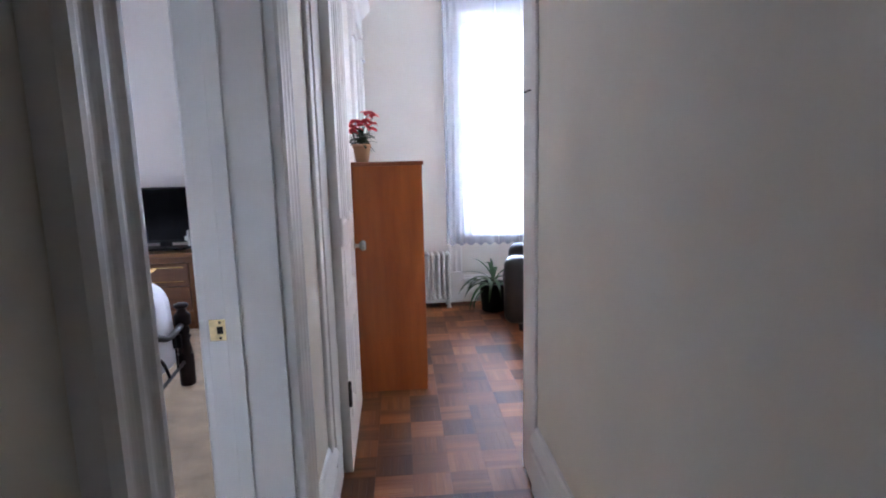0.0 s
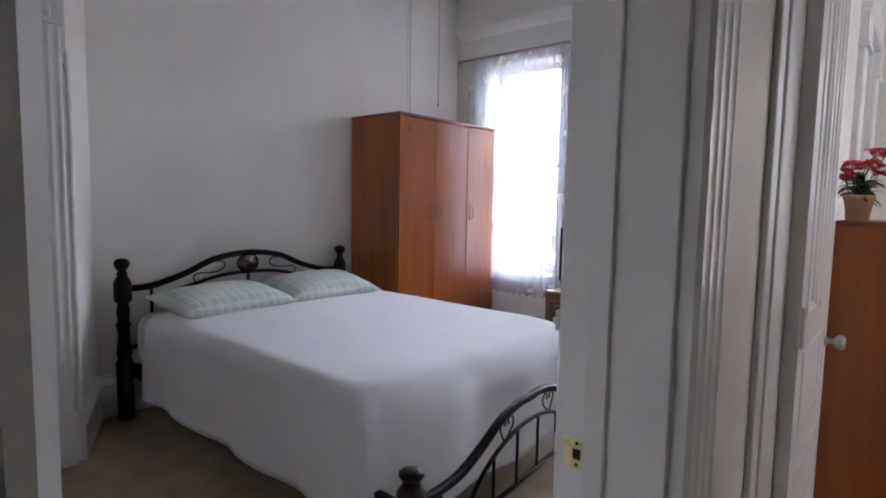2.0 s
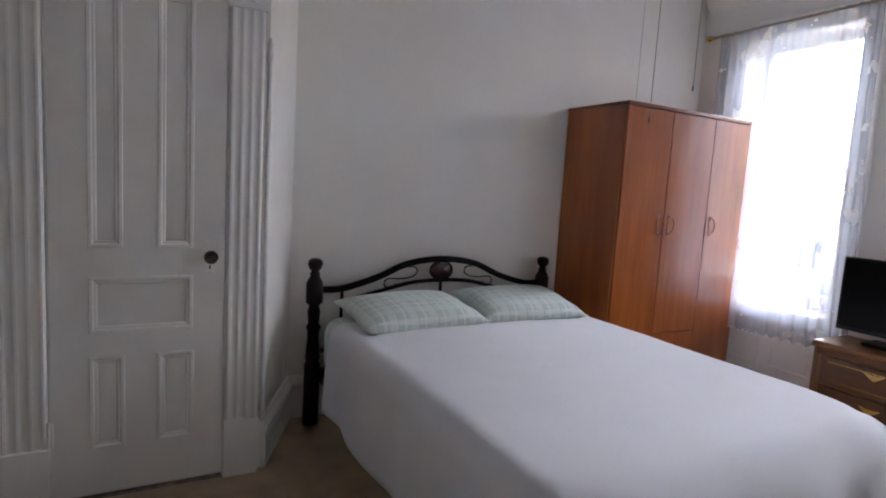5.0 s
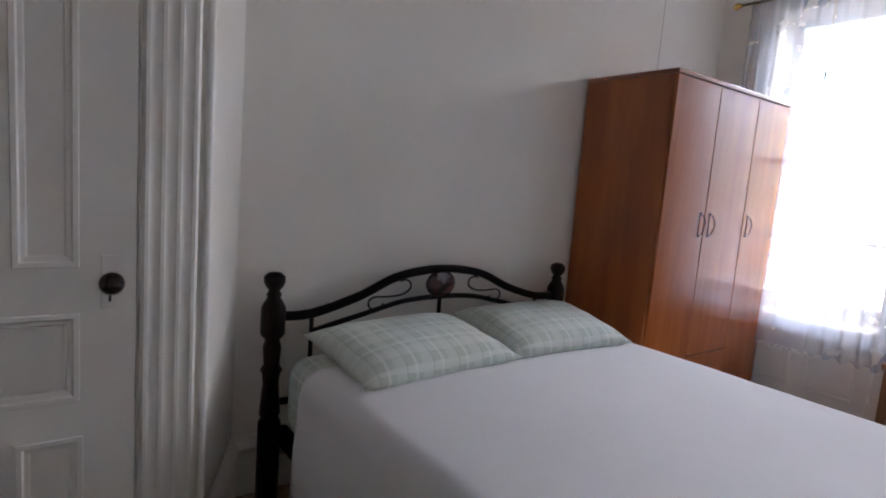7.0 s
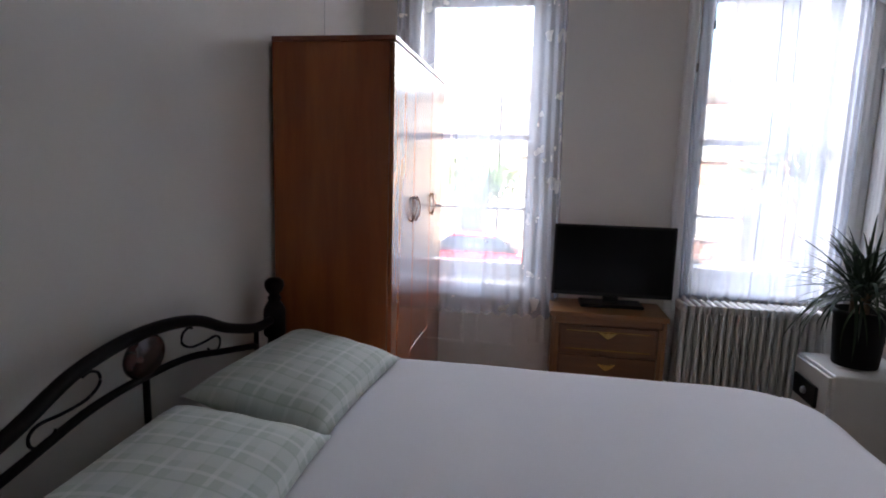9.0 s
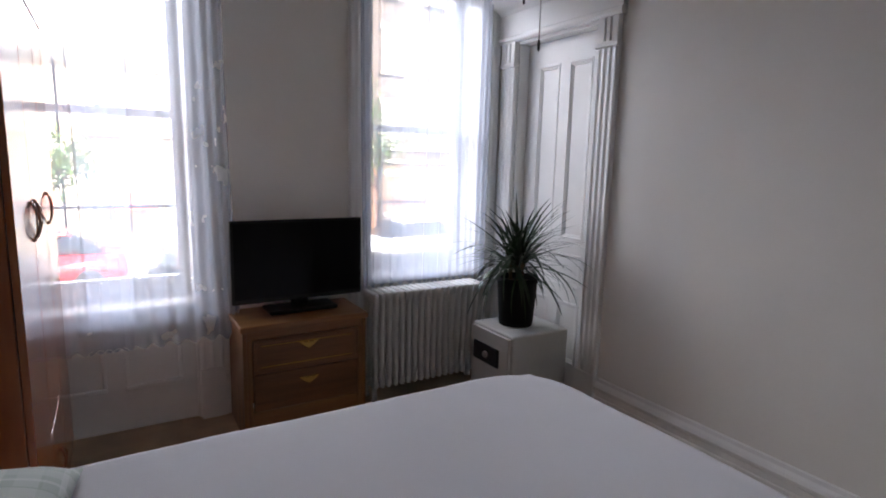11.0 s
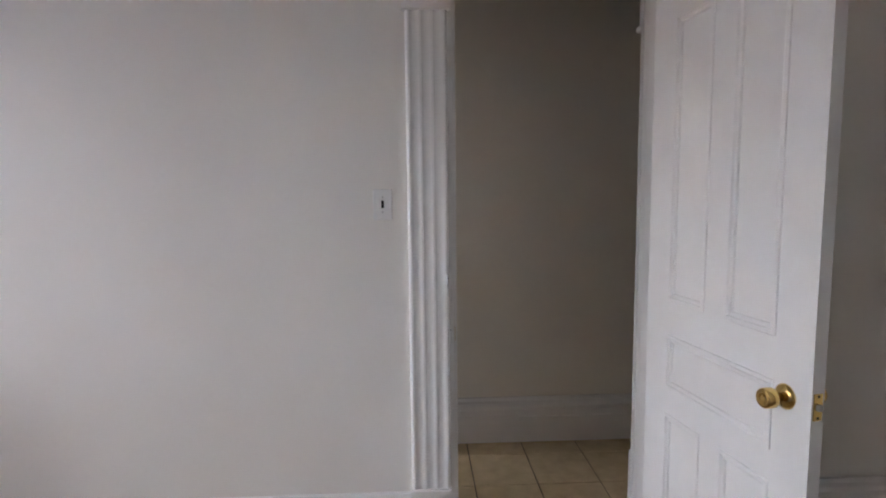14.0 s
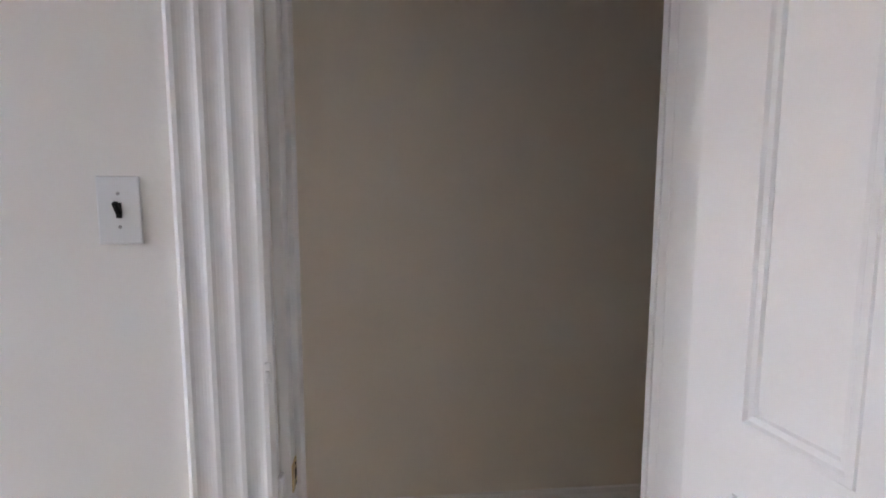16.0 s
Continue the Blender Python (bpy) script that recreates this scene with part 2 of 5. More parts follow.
def plaid_mat():
    """Pale green and white woven checks, 11 cm repeat, from the mesh's own map."""
    m = bpy.data.materials.new("plaid_cotton")
    m.use_nodes = True
    nt = m.node_tree
    b = nt.nodes["Principled BSDF"]
    b.inputs["Roughness"].default_value, b.inputs["Sheen Weight"].default_value = 0.9, 0.2
    b.inputs["Specular IOR Level"].default_value = 0.2
    uv = nt.nodes.new("ShaderNodeUVMap")
    sep = nt.nodes.new("ShaderNodeSeparateXYZ")
    nt.links.new(uv.outputs[0], sep.inputs[0])

    def band(sock, period, offset, width):
        a = nt.nodes.new("ShaderNodeMath"); a.operation = "MULTIPLY_ADD"
        a.inputs[1].default_value, a.inputs[2].default_value = 1 / period, offset
        f = nt.nodes.new("ShaderNodeMath"); f.operation = "FRACT"
        c = nt.nodes.new("ShaderNodeMath"); c.operation = "LESS_THAN"; c.inputs[1].default_value = width
        nt.links.new(sock, a.inputs[0]); nt.links.new(a.outputs[0], f.inputs[0]); nt.links.new(f.outputs[0], c.inputs[0])
        return c.outputs[0]

    col = None
    base = (0.50, 0.57, 0.51, 1)
    for sock in (sep.outputs[0], sep.outputs[1]):
        for period, off, width, tint in ((0.115, 0.0, 0.42, (0.66, 0.70, 0.66, 1)), (0.115, 0.30, 0.10, (0.80, 0.82, 0.79, 1)), (0.115, 0.62, 0.05, (0.34, 0.44, 0.35, 1))):
            mx = nt.nodes.new("ShaderNodeMix"); mx.data_type = "RGBA"
            sc = nt.nodes.new("ShaderNodeMath"); sc.operation = "MULTIPLY"; sc.inputs[1].default_value = 0.5
            nt.links.new(band(sock, period, off, width), sc.inputs[0])
            nt.links.new(sc.outputs[0], mx.inputs[0])
            if col is None:
                mx.inputs[6].default_value = base
            else:
                nt.links.new(col, mx.inputs[6])
            mx.inputs[7].default_value = tint
            col = mx.outputs[2]
    nt.links.new(col, b.inputs["Base Color"])
    tc, n, bump = nt.nodes.new("ShaderNodeTexCoord"), nt.nodes.new("ShaderNodeTexNoise"), nt.nodes.new("ShaderNodeBump")
    n.inputs["Scale"].default_value = 400.0
    bump.inputs["Strength"].default_value, bump.inputs["Distance"].default_value = 0.2, 0.002
    nt.links.new(tc.outputs["Object"], n.inputs["Vector"])
    nt.links.new(n.outputs["Fac"], bump.inputs["Height"])
    nt.links.new(bump.outputs["Normal"], b.inputs["Normal"])
    return m


PLAID = plaid_mat()


# ---- mesh helpers ----
def part(name, bm, material, parent=None, label="", smooth=False):
    """One bmesh, in world metres, as one mesh object under a thing or part."""
    me = bpy.data.meshes.new(name)
    bmesh.ops.recalc_face_normals(bm, faces=bm.faces)
    bm.to_mesh(me)
    bm.free()
    me.materials.append(material)
    if smooth:
        for p in me.polygons:
            p.use_smooth = True
    ob = new(name, me)
    if parent is not None:
        ob.parent = parent
        ob.matrix_parent_inverse = home(parent).inverted()
    if label:
        ob["label"] = label
    return ob


def home(ob):
    """Where ob stands, from its own pose and its parents'."""
    m = ob.matrix_basis.copy()
    return home(ob.parent) @ ob.matrix_parent_inverse @ m if ob.parent else m


def thing(name, at, label, category, group="", kind=""):
    ob = new(name)
    ob.empty_display_size = 0.1
    ob.matrix_basis = Matrix.Translation(at)
    return tagged(ob, label, category, group, kind)


def box(bm, a, b, bev=0.0, m=None, seg=2):
    """A box from corner a to corner b, its edges rounded by bev."""
    mid = [(p + q) / 2 for p, q in zip(a, b)]
    size = [max(abs(q - p), 1e-4) for p, q in zip(a, b)]
    mm = Matrix.Translation(mid) @ Matrix.Diagonal((*size, 1))
    if m is not None:
        mm = m @ mm
    vs = bmesh.ops.create_cube(bm, size=1, matrix=mm)["verts"]
    if bev > 0:
        es = list({e for v in vs for e in v.link_edges})
        bmesh.ops.bevel(bm, geom=es, offset=min(bev, min(size) * 0.45), segments=seg, affect="EDGES", profile=0.5)
    return bm


def boxes(*items, bev=0.002, m=None):
    bm = bmesh.new()
    for a, b in items:
        box(bm, a, b, bev, m)
    return bm


def lathe(bm, prof, m=None, n=20):
    """Turn (radius, height) pairs round the z axis."""
    m = m or Matrix()
    rings = []
    for r, z in prof:
        rings.append([bm.verts.new(m @ Vector((r * math.cos(2 * math.pi * i / n), r * math.sin(2 * math.pi * i / n), z))) for i in range(n)])
    for a, b in zip(rings, rings[1:]):
        for i in range(n):
            bm.faces.new((a[i], a[(i + 1) % n], b[(i + 1) % n], b[i]))
    bm.faces.new(rings[0][::-1])
    bm.faces.new(rings[-1])
    return bm


def tube(bm, pts, r, n=8, closed=False):
    """A round bar along points; r may be a list."""
    pts = [Vector(p) for p in pts]
    rings = []
    ref = Vector((0, 0, 1))
    k = len(pts)
    for i, p in enumerate(pts):
        if closed:
            d = pts[(i + 1) % k] - pts[i - 1]
        else:
            d = pts[min(i + 1, k - 1)] - pts[max(i - 1, 0)]
        d.normalize()
        s = d.cross(ref)
        if s.length < 0.05:
            s = d.cross(Vector((1, 0, 0)))
        s.normalize()
        u = s.cross(d)
        rr = r[i] if isinstance(r, (list, tuple)) else r
        rings.append([bm.verts.new(p + (s * math.cos(2 * math.pi * j / n) + u * math.sin(2 * math.pi * j / n)) * rr) for j in range(n)])
    loop = list(zip(rings, rings[1:])) + ([(rings[-1], rings[0])] if closed else [])
    for a, b in loop:
        for j in range(n):
            bm.faces.new((a[j], a[(j + 1) % n], b[(j + 1) % n], b[j]))
    if not closed:
        bm.faces.new(rings[0][::-1])
        bm.faces.new(rings[-1])
    return bm


def smooth_line(pts, n=8):
    """A flowing line through points."""
    pts = [Vector(p) for p in pts]
    out = []
    for i in range(len(pts) - 1):
        p0, p1, p2, p3 = pts[max(i - 1, 0)], pts[i], pts[i + 1], pts[min(i + 2, len(pts) - 1)]
        for j in range(n):
            t = j / n
            out.append(0.5 * ((2 * p1) + (p2 - p0) * t + (2 * p0 - 5 * p1 + 4 * p2 - p3) * t * t + (3 * p1 - p0 - 3 * p2 + p3) * t ** 3))
    out.append(pts[-1])
    return out


def prism(bm, prof, a, b, side, up):
    """Sweep a closed profile of (side, up) pairs straight from a to b."""
    a, b, side, up = Vector(a), Vector(b), Vector(side), Vector(up)
    r1 = [bm.verts.new(a + side * u + up * v) for u, v in prof]
    r2 = [bm.verts.new(b + side * u + up * v) for u, v in prof]
    k = len(prof)
    for i in range(k):
        bm.faces.new((r1[i], r1[(i + 1) % k], r2[(i + 1) % k], r2[i]))
    bm.faces.new(r1[::-1])
    bm.faces.new(r2)
    return bm


def flutes(w, d):
    """A reeded casing's cross-section: width w, d proud of the wall, hollowed two or three times."""
    n = 2 if w < 0.13 else 3
    pts = [(0, 0), (0, d * 0.75), (0.008, d)]
    hollow = (w - 0.016 - (n + 1) * 0.008) / n
    x = 0.008
    for k in range(n):
        x += 0.008
        for j in range(7):
            t = j / 6
            pts.append((x + hollow * t, d - 0.0042 * math.sin(math.pi * t) ** 0.8))
        x += hollow
    pts += [(w - 0.008, d), (w, d * 0.75), (w, 0)]
    return pts


def casing(parent, foot, side, out, w, top, plinth=0.27, cap=0.17, name="casing"):
    """A fluted upright on a plinth block, with a capital that ends at top."""
    foot, side, out = Vector(foot), Vector(side), Vector(out)
    up = Vector((0, 0, 1))
    bm = bmesh.new()
    prism(bm, flutes(w, 0.030), foot + up * plinth, foot + up * (top - cap), side, out)
    part(name, bm, TRIM, parent)

    def block(nm, z0, z1, grow, d):
        b2 = bmesh.new()
        prism(b2, [(-grow, 0), (-grow, d), (w + grow, d), (w + grow, 0)], foot + up * z0, foot + up * z1, side, out)
        bmesh.ops.bevel(b2, geom=b2.edges[:], offset=0.003, segments=2, affect="EDGES")
        return b2
    part("plinth_block", block("p", 0, plinth, 0.004, 0.038), TRIM, parent)
    b3 = block("c", top - cap + 0.022, top, 0.002, 0.036)
    part("capital", b3, TRIM, parent)
    b4 = block("m", top - cap, top - cap + 0.022, 0.012, 0.046)
    part("capital_moulding", b4, TRIM, parent)
    for k in range(2):
        b5 = bmesh.new()
        c = w * (0.36 + 0.28 * k)
        prism(b5, [(c - 0.012, 0.036), (c - 0.006, 0.044), (c + 0.006, 0.044), (c + 0.012, 0.036)], foot + up * (top - cap + 0.03), foot + up * (top - 0.01), side, out)
        part("capital_reed", b5, TRIM, parent)


BASE = [(0, 0), (0.024, 0), (0.024, 0.17), (0.020, 0.178), (0.020, 0.215), (0.030, 0.225), (0.033, 0.245), (0.024, 0.262), (0.012, 0.275), (0.008, 0.295), (0, 0.30)]


def baseboard(a, b, out, scale=1.0, label="white gloss moulded baseboard along the wall"):
    bm = bmesh.new()
    prism(bm, [(u, v * scale) for u, v in BASE], a, b, out, (0, 0, 1))
    return tagged(part("baseboard", bm, TRIM), label, "baseboard", kind="structure")


def cornice(parent, a, b, out, z0, z1, d=0.10, name="header"):
    """The head of a door or window: a frieze with a crowning moulding."""
    h = z1 - z0
    prof = [(0, 0), (0.036, 0), (0.046, 0.012), (0.046, 0.03), (0.034, 0.04), (0.034, h * 0.62), (0.05, h * 0.68), (d * 0.7, h * 0.76), (d * 0.95, h * 0.86), (d, h * 0.9), (d, h), (0, h)]
    bm = bmesh.new()
    prism(bm, prof, (*a, z0), (*b, z0), out, (0, 0, 1))
    return part(name, bm, TRIM, parent)


def panel_door(parent, m, w, h, t, panels, name="leaf"):
    """A framed leaf: u from the hinge, v through the thickness, z up. Panels as (u0, z0, u1, z1)."""
    us = sorted({0, w, *[p[0] for p in panels], *[p[2] for p in panels]})
    zs = sorted({0, h, *[p[1] for p in panels], *[p[3] for p in panels]})
    bm = bmesh.new()
    inside = lambda u, z: any(p[0] < u < p[2] and p[1] < z < p[3] for p in panels)
    cells = {}
    for i in range(len(us) - 1):
        for j in range(len(zs) - 1):
            hollow = inside((us[i] + us[i + 1]) / 2, (zs[j] + zs[j + 1]) / 2)
            cells[i, j] = t / 2 - (0.010 if hollow else 0)
    verts = {}

    def V(u, v, z):
        key = (round(u, 5), round(v, 5), round(z, 5))
        if key not in verts:
            verts[key] = bm.verts.new(m @ Vector((u, v, z)))
        return verts[key]

    def quad(*c):
        vs = [V(*p) for p in c]
        if len(set(vs)) == 4:
            try:
                bm.faces.new(vs)
            except ValueError:
                pass
    for (i, j), d in cells.items():
        u0, u1, z0, z1 = us[i], us[i + 1], zs[j], zs[j + 1]
        for s in (-1, 1):
            quad((u0, s * d, z0), (u1, s * d, z0), (u1, s * d, z1), (u0, s * d, z1))
        for (di, dj), (p, q) in {(-1, 0): ((u0, z0), (u0, z1)), (1, 0): ((u1, z0), (u1, z1)), (0, -1): ((u0, z0), (u1, z0)), (0, 1): ((u0, z1), (u1, z1))}.items():
            o = cells.get((i + di, j + dj))
            if o is None:
                quad((p[0], -d, p[1]), (q[0], -d, q[1]), (q[0], d, q[1]), (p[0], d, p[1]))
            elif o < d:
                for s in (-1, 1):
                    quad((p[0], s * o, p[1]), (q[0], s * o, q[1]), (q[0], s * d, q[1]), (p[0], s * d, p[1]))
    leaf = part(name, bm, TRIM, parent)
    for u0, z0, u1, z1 in panels:
        for s in (-1, 1):
            b2 = bmesh.new()
            y0, y1 = s * (t / 2 - 0.0095), s * (t / 2 + 0.0035)
            k = 0.022
            ring = lambda e, y: [b2.verts.new(m @ Vector(c)) for c in ((u0 + e, y, z0 + e), (u1 - e, y, z0 + e), (u1 - e, y, z1 - e), (u0 + e, y, z1 - e))]
            rs = [ring(-0.006, s * (t / 2 - 0.001)), ring(-0.003, y1), ring(0.008, y1), ring(0.013, s * (t / 2 - 0.002)), ring(k, s * (t / 2 - 0.004)), ring(k + 0.004, y0)]
            for a, b in zip(rs, rs[1:]):
                for q in range(4):
                    b2.faces.new((a[q], a[(q + 1) % 4], b[(q + 1) % 4], b[q]))
            part("panel_moulding", b2, TRIM, leaf)
    return leaf


def frame_of(origin, u, v):
    """Local axes for a leaf: origin, its width's direction, its thickness's direction."""
    u, v = Vector(u).normalized(), Vector(v).normalized()
    m = Matrix((u, v, (0, 0, 1))).transposed().to_4x4()
    m.translation = origin
    return m


def wall(name, a, b, material, label, holes=()):
    """An upright slab from corner a to b, cut through by box holes along its longer side."""
    (x0, y0, z0), (x1, y1, z1) = a, b
    along = 0 if abs(x1 - x0) > abs(y1 - y0) else 1
    lo, hi = a[along], b[along]
    bm = bmesh.new()

    def piece(s, e, zz0, zz1):
        p, q = list(a), list(b)
        p[along], q[along], p[2], q[2] = s, e, zz0, zz1
        box(bm, p, q)
    cur = lo
    for h0, h1, hz0, hz1 in sorted(holes):
        piece(cur, h0, z0, z1)
        if hz0 > z0 + 0.001:
            piece(h0, h1, z0, hz0)
        if hz1 < z1 - 0.001:
            piece(h0, h1, hz1, z1)
        cur = h1
    piece(cur, hi, z0, z1)
    return tagged(part(name, bm, material), label, "wall", kind="structure")


# ---- structure ----
H = 3.25            # ceiling height
XL, YW = -3.11, 4.65  # headboard wall, window wall (room faces)

bm = bmesh.new(); box(bm, (-3.3, -1.2, -0.06), (0.0, 5.0, 0.0))
tagged(part("floor", bm, CARPET), "beige cut-pile carpet covering the bedroom floor", "floor", kind="structure")
bm = bmesh.new(); box(bm, (0.0, -2.2, -0.07), (1.1, 1.70, -0.012))
hall_floor = tagged(part("floor_hall", bm, GROUT), "hallway floor of square beige ceramic tiles", "floor", kind="structure")
bm = bmesh.new(); box(bm, (0.0, 1.70, -0.07), (4.2, 5.0, -0.008))
lr_floor = tagged(part("floor_living", bm, mat("parquet_joint", (0.11, 0.046, 0.019), 0.6)), "living room floor of small oak parquet squares", "floor", kind="structure")
bm = bmesh.new(); box(bm, (-3.4, -2.4, H), (4.4, 5.2, H + 0.15))
tagged(part("ceiling", bm, CEIL), "plain white plaster ceiling", "ceiling", kind="structure")

W1 = (-2.745, -1.940, 0.655, 2.585)   # bedroom windows: x0, x1, z0, z1
W2 = (-0.955, -0.142, 0.69, 2.585)
W3 = (0.982, 1.787, 0.615, 2.50)     # living room window
wall("wall_north", (-3.3, YW, 0), (0.17, YW + 0.36, H), WALL, "off-white plastered wall with two tall sash windows",
     [(W1[0], W1[1], 0.0, W1[3]), (W2[0], W2[1], W2[2], W2[3])])
wall("wall_west", (-3.3, 1.40, 0), (XL, YW, H), WALL, "plain off-white plastered wall behind the bed head")
DY0, DY1, DZ = 0.400, 1.235, 2.228   # bedroom doorway
AY0, AY1, AZ = 3.735, 4.45, 2.205   # closed door in the same wall
wall("wall_east", (0.0, -2.2, 0), (0.17, YW, H), WALL, "plain off-white wall with a doorway and a closed panelled door",
     [(DY0, DY1, 0.0, DZ), (AY0, AY1, 0.0, AZ)])
wall("wall_south", (-3.3, -1.2, 0), (0.0, -1.0, H), WALL, "plain off-white bedroom wall")
CX, CY0, CY1, CZ = -2.575, 0.39, 1.03, 2.215   # closet door
wall("wall_closet", (CX - 0.12, -1.0, 0), (CX - 0.02, 1.20, H), WALL, "off-white wall holding the closet door", [(CY0, CY1, 0.0, CZ)])
bm = bmesh.new()
dv = Vector((XL, 1.435, 0)) - Vector((CX - 0.02, 1.20, 0))
prism(bm, [(0, 0), (-0.10, 0), (-0.10, H), (0, H)], (CX - 0.02, 1.20, 0), (XL, 1.435, 0), Vector((dv.y, -dv.x, 0)).normalized(), (0, 0, 1))
tagged(part("wall_splay", bm, WALL), "short splayed wall between closet and bed head", "wall", kind="structure")
wall("wall_closet_back", (-3.3, -1.0, 0), (XL, 1.40, H), WALL, "plain closet back wall")
# hall and living room
wall("wall_hall", (0.95, -2.2, 0), (1.10, 1.88, H), HALLWALL, "plain beige hallway wall")
wall("wall_hall_end", (0.17, -2.35, 0), (1.10, -2.2, H), HALLWALL, "plain beige wall closing the hallway")
wall("wall_living_door", (0.17, 1.88, 0), (4.2, 2.02, H), WALL, "white wall between hallway and living room", [(0.178, 0.952, 0.0, 2.2)])
# the second, wide opening is added out of view to let in more light
wall("wall_living_north", (0.17, 4.75, 0), (4.2, 5.11, H), WALL, "off-white living room wall with a tall sash window", [(W3[0], W3[1], W3[2], W3[3]), (2.3, 3.9, W3[2], W3[3])])
wall("wall_living_east", (4.2, 1.88, 0), (4.4, 5.11, H), WALL, "plain off-white living room wall")
# hall-side skin of the shared wall is the beige paint
bm = bmesh.new(); box(bm, (0.17, -2.2, 0), (0.214, DY0 - 0.001, H)); box(bm, (0.17, DY0, DZ), (0.174, DY1, H)); box(bm, (0.17, DY1, 0), (0.174, 1.88, H))
tagged(part("wall_hall_west", bm, HALLWALL), "plain beige hallway wall beside the bedroom door", "wall", kind="structure")

baseboard((0, DY1 + 0.145, 0), (0, AY0 - 0.14, 0), (-1, 0, 0), 0.83)
baseboard((0, -1.0, 0), (0, DY0 - 0.15, 0), (-1, 0, 0), 0.83)
baseboard((XL, 1.435, 0), (XL, YW, 0), (1, 0, 0), 0.83)
baseboard((CX - 0.02, -1.0, 0), (CX - 0.02, 0.225, 0), (1, 0, 0), 0.76)
sp = Vector((dv.y, -dv.x, 0)).normalized()
sp = sp if sp.x > 0 else -sp
baseboard((CX - 0.02, 1.20, 0), (XL, 1.435, 0), sp, 0.83)
baseboard((W1[1] + 0.12, YW, 0), (W2[0] - 0.12, YW, 0), (0, -1, 0), 0.83)
baseboard((W2[0] + 0.02, YW, 0), (W2[1] - 0.02, YW, 0), (0, -1, 0), 0.83)
baseboard((0.95, -2.2, 0), (0.95, 1.84, 0), (-1, 0, 0), 0.87)
baseboard((0.214, -2.2, 0), (0.214, DY0 - 0.11, 0), (1, 0, 0), 0.87)
baseboard((0.174, DY1 + 0.16, 0), (0.174, 1.83, 0), (1, 0, 0), 0.87)
baseboard((0.2, 4.75, 0), (0.855, 4.75, 0), (0, -1, 0), 0.80)
baseboard((1.92, 4.75, 0), (4.2, 4.75, 0), (0, -1, 0), 0.80)
baseboard((1.0, 4.75, 0), (1.78, 4.75, 0), (0, -1, 0), 0.80)
baseboard((0.17, AY1 + 0.15, 0), (0.17, 4.75, 0), (1, 0, 0), 0.80)


# ---- doors ----
def hinge(parent, x, y, z):
    bm = bmesh.new()
    lathe(bm, [(0.002, -0.052), (0.006, -0.048), (0.0065, 0.045), (0.004, 0.05), (0.002, 0.056)], Matrix.Translation((x, y, z)), 10)
    part("hinge", bm, TRIM, parent, "painted butt hinge")


def jamb(parent, y0, y1, z1, x0, x1, stop=0.0):
    """Lining of an opening through a wall at x0..x1, with a stop."""
    t = 0.018
    items = [((x0, y0 - 0.001, 0), (x1, y0 + t, z1)), ((x0, y1 - t, 0), (x1, y1 + 0.001, z1)), ((x0, y0 + t, z1 - t), (x1, y1 - t, z1 + 0.001))]
    part("jamb", boxes(*items), TRIM, parent)
    if stop:
        s = 0.012
        items = [((stop, y0 + t, 0), (stop + 0.035, y0 + t + s, z1 - t)), ((stop, y1 - t - s, 0), (stop + 0.035, y1 - t, z1 - t)), ((stop, y0 + t + s, z1 - t - s), (stop + 0.035, y1 - t - s, z1 - t))]
        part("door_stop", boxes(*items), TRIM, parent)


# bedroom door: frame in the wall, leaf swung open into the bedroom
door_1 = thing("door_1", (0.1, DY0, 0), "open white panelled bedroom door with brass knob in a fluted frame", "door", kind="structure")
jamb(door_1, DY0, DY1, DZ, -0.002, 0.176, 0.045)
casing(door_1, (0, DY1 + 0.003, 0), (0, 1, 0), (-1, 0, 0), 0.152, DZ, 0.27, 0.155)
casing(door_1, (0, DY0 + 0.012, 0), (0, -1, 0), (-1, 0, 0), 0.15, DZ, 0.27, 0.155)
cornice(door_1, (0, DY0 - 0.17), (0, DY1 + 0.17), (-1, 0, 0), DZ, DZ + 0.26)
casing(door_1, (0.177, DY1 - 0.004, 0), (0, 1, 0), (1, 0, 0), 0.15, DZ, 0.27, 0.155)
part("rebate", boxes(((-0.001, DY0 + 0.018, 0), (0.046, 0.434, DZ - 0.018)), bev=0.002), TRIM, door_1)
part("jamb_return", boxes(((0.176, DY0 - 0.018, 0), (0.2155, DY0 + 0.018, DZ)), bev=0.002), TRIM, door_1)
casing(door_1, (0.2155, DY0 + 0.021, 0), (0, -1, 0), (1, 0, 0), 0.095, DZ, 0.27, 0.155)
cornice(door_1, (0.174, DY0 - 0.17), (0.174, DY1 + 0.17), (1, 0, 0), DZ, DZ + 0.26)
lw, lh, lt = 0.755, 2.188, 0.036
lm = frame_of((-0.036, 0.461, 0.012), (-1.0, -0.14, 0), (-0.14, 1.0, 0))
pans = [(0.13, 1.02, 0.325, 2.0), (0.425, 1.02, 0.625, 2.0), (0.13, 0.70, 0.625, 0.89), (0.13, 0.20, 0.325, 0.60), (0.425, 0.20, 0.625, 0.60)]
leaf = panel_door(door_1, lm, lw, lh, lt, pans)
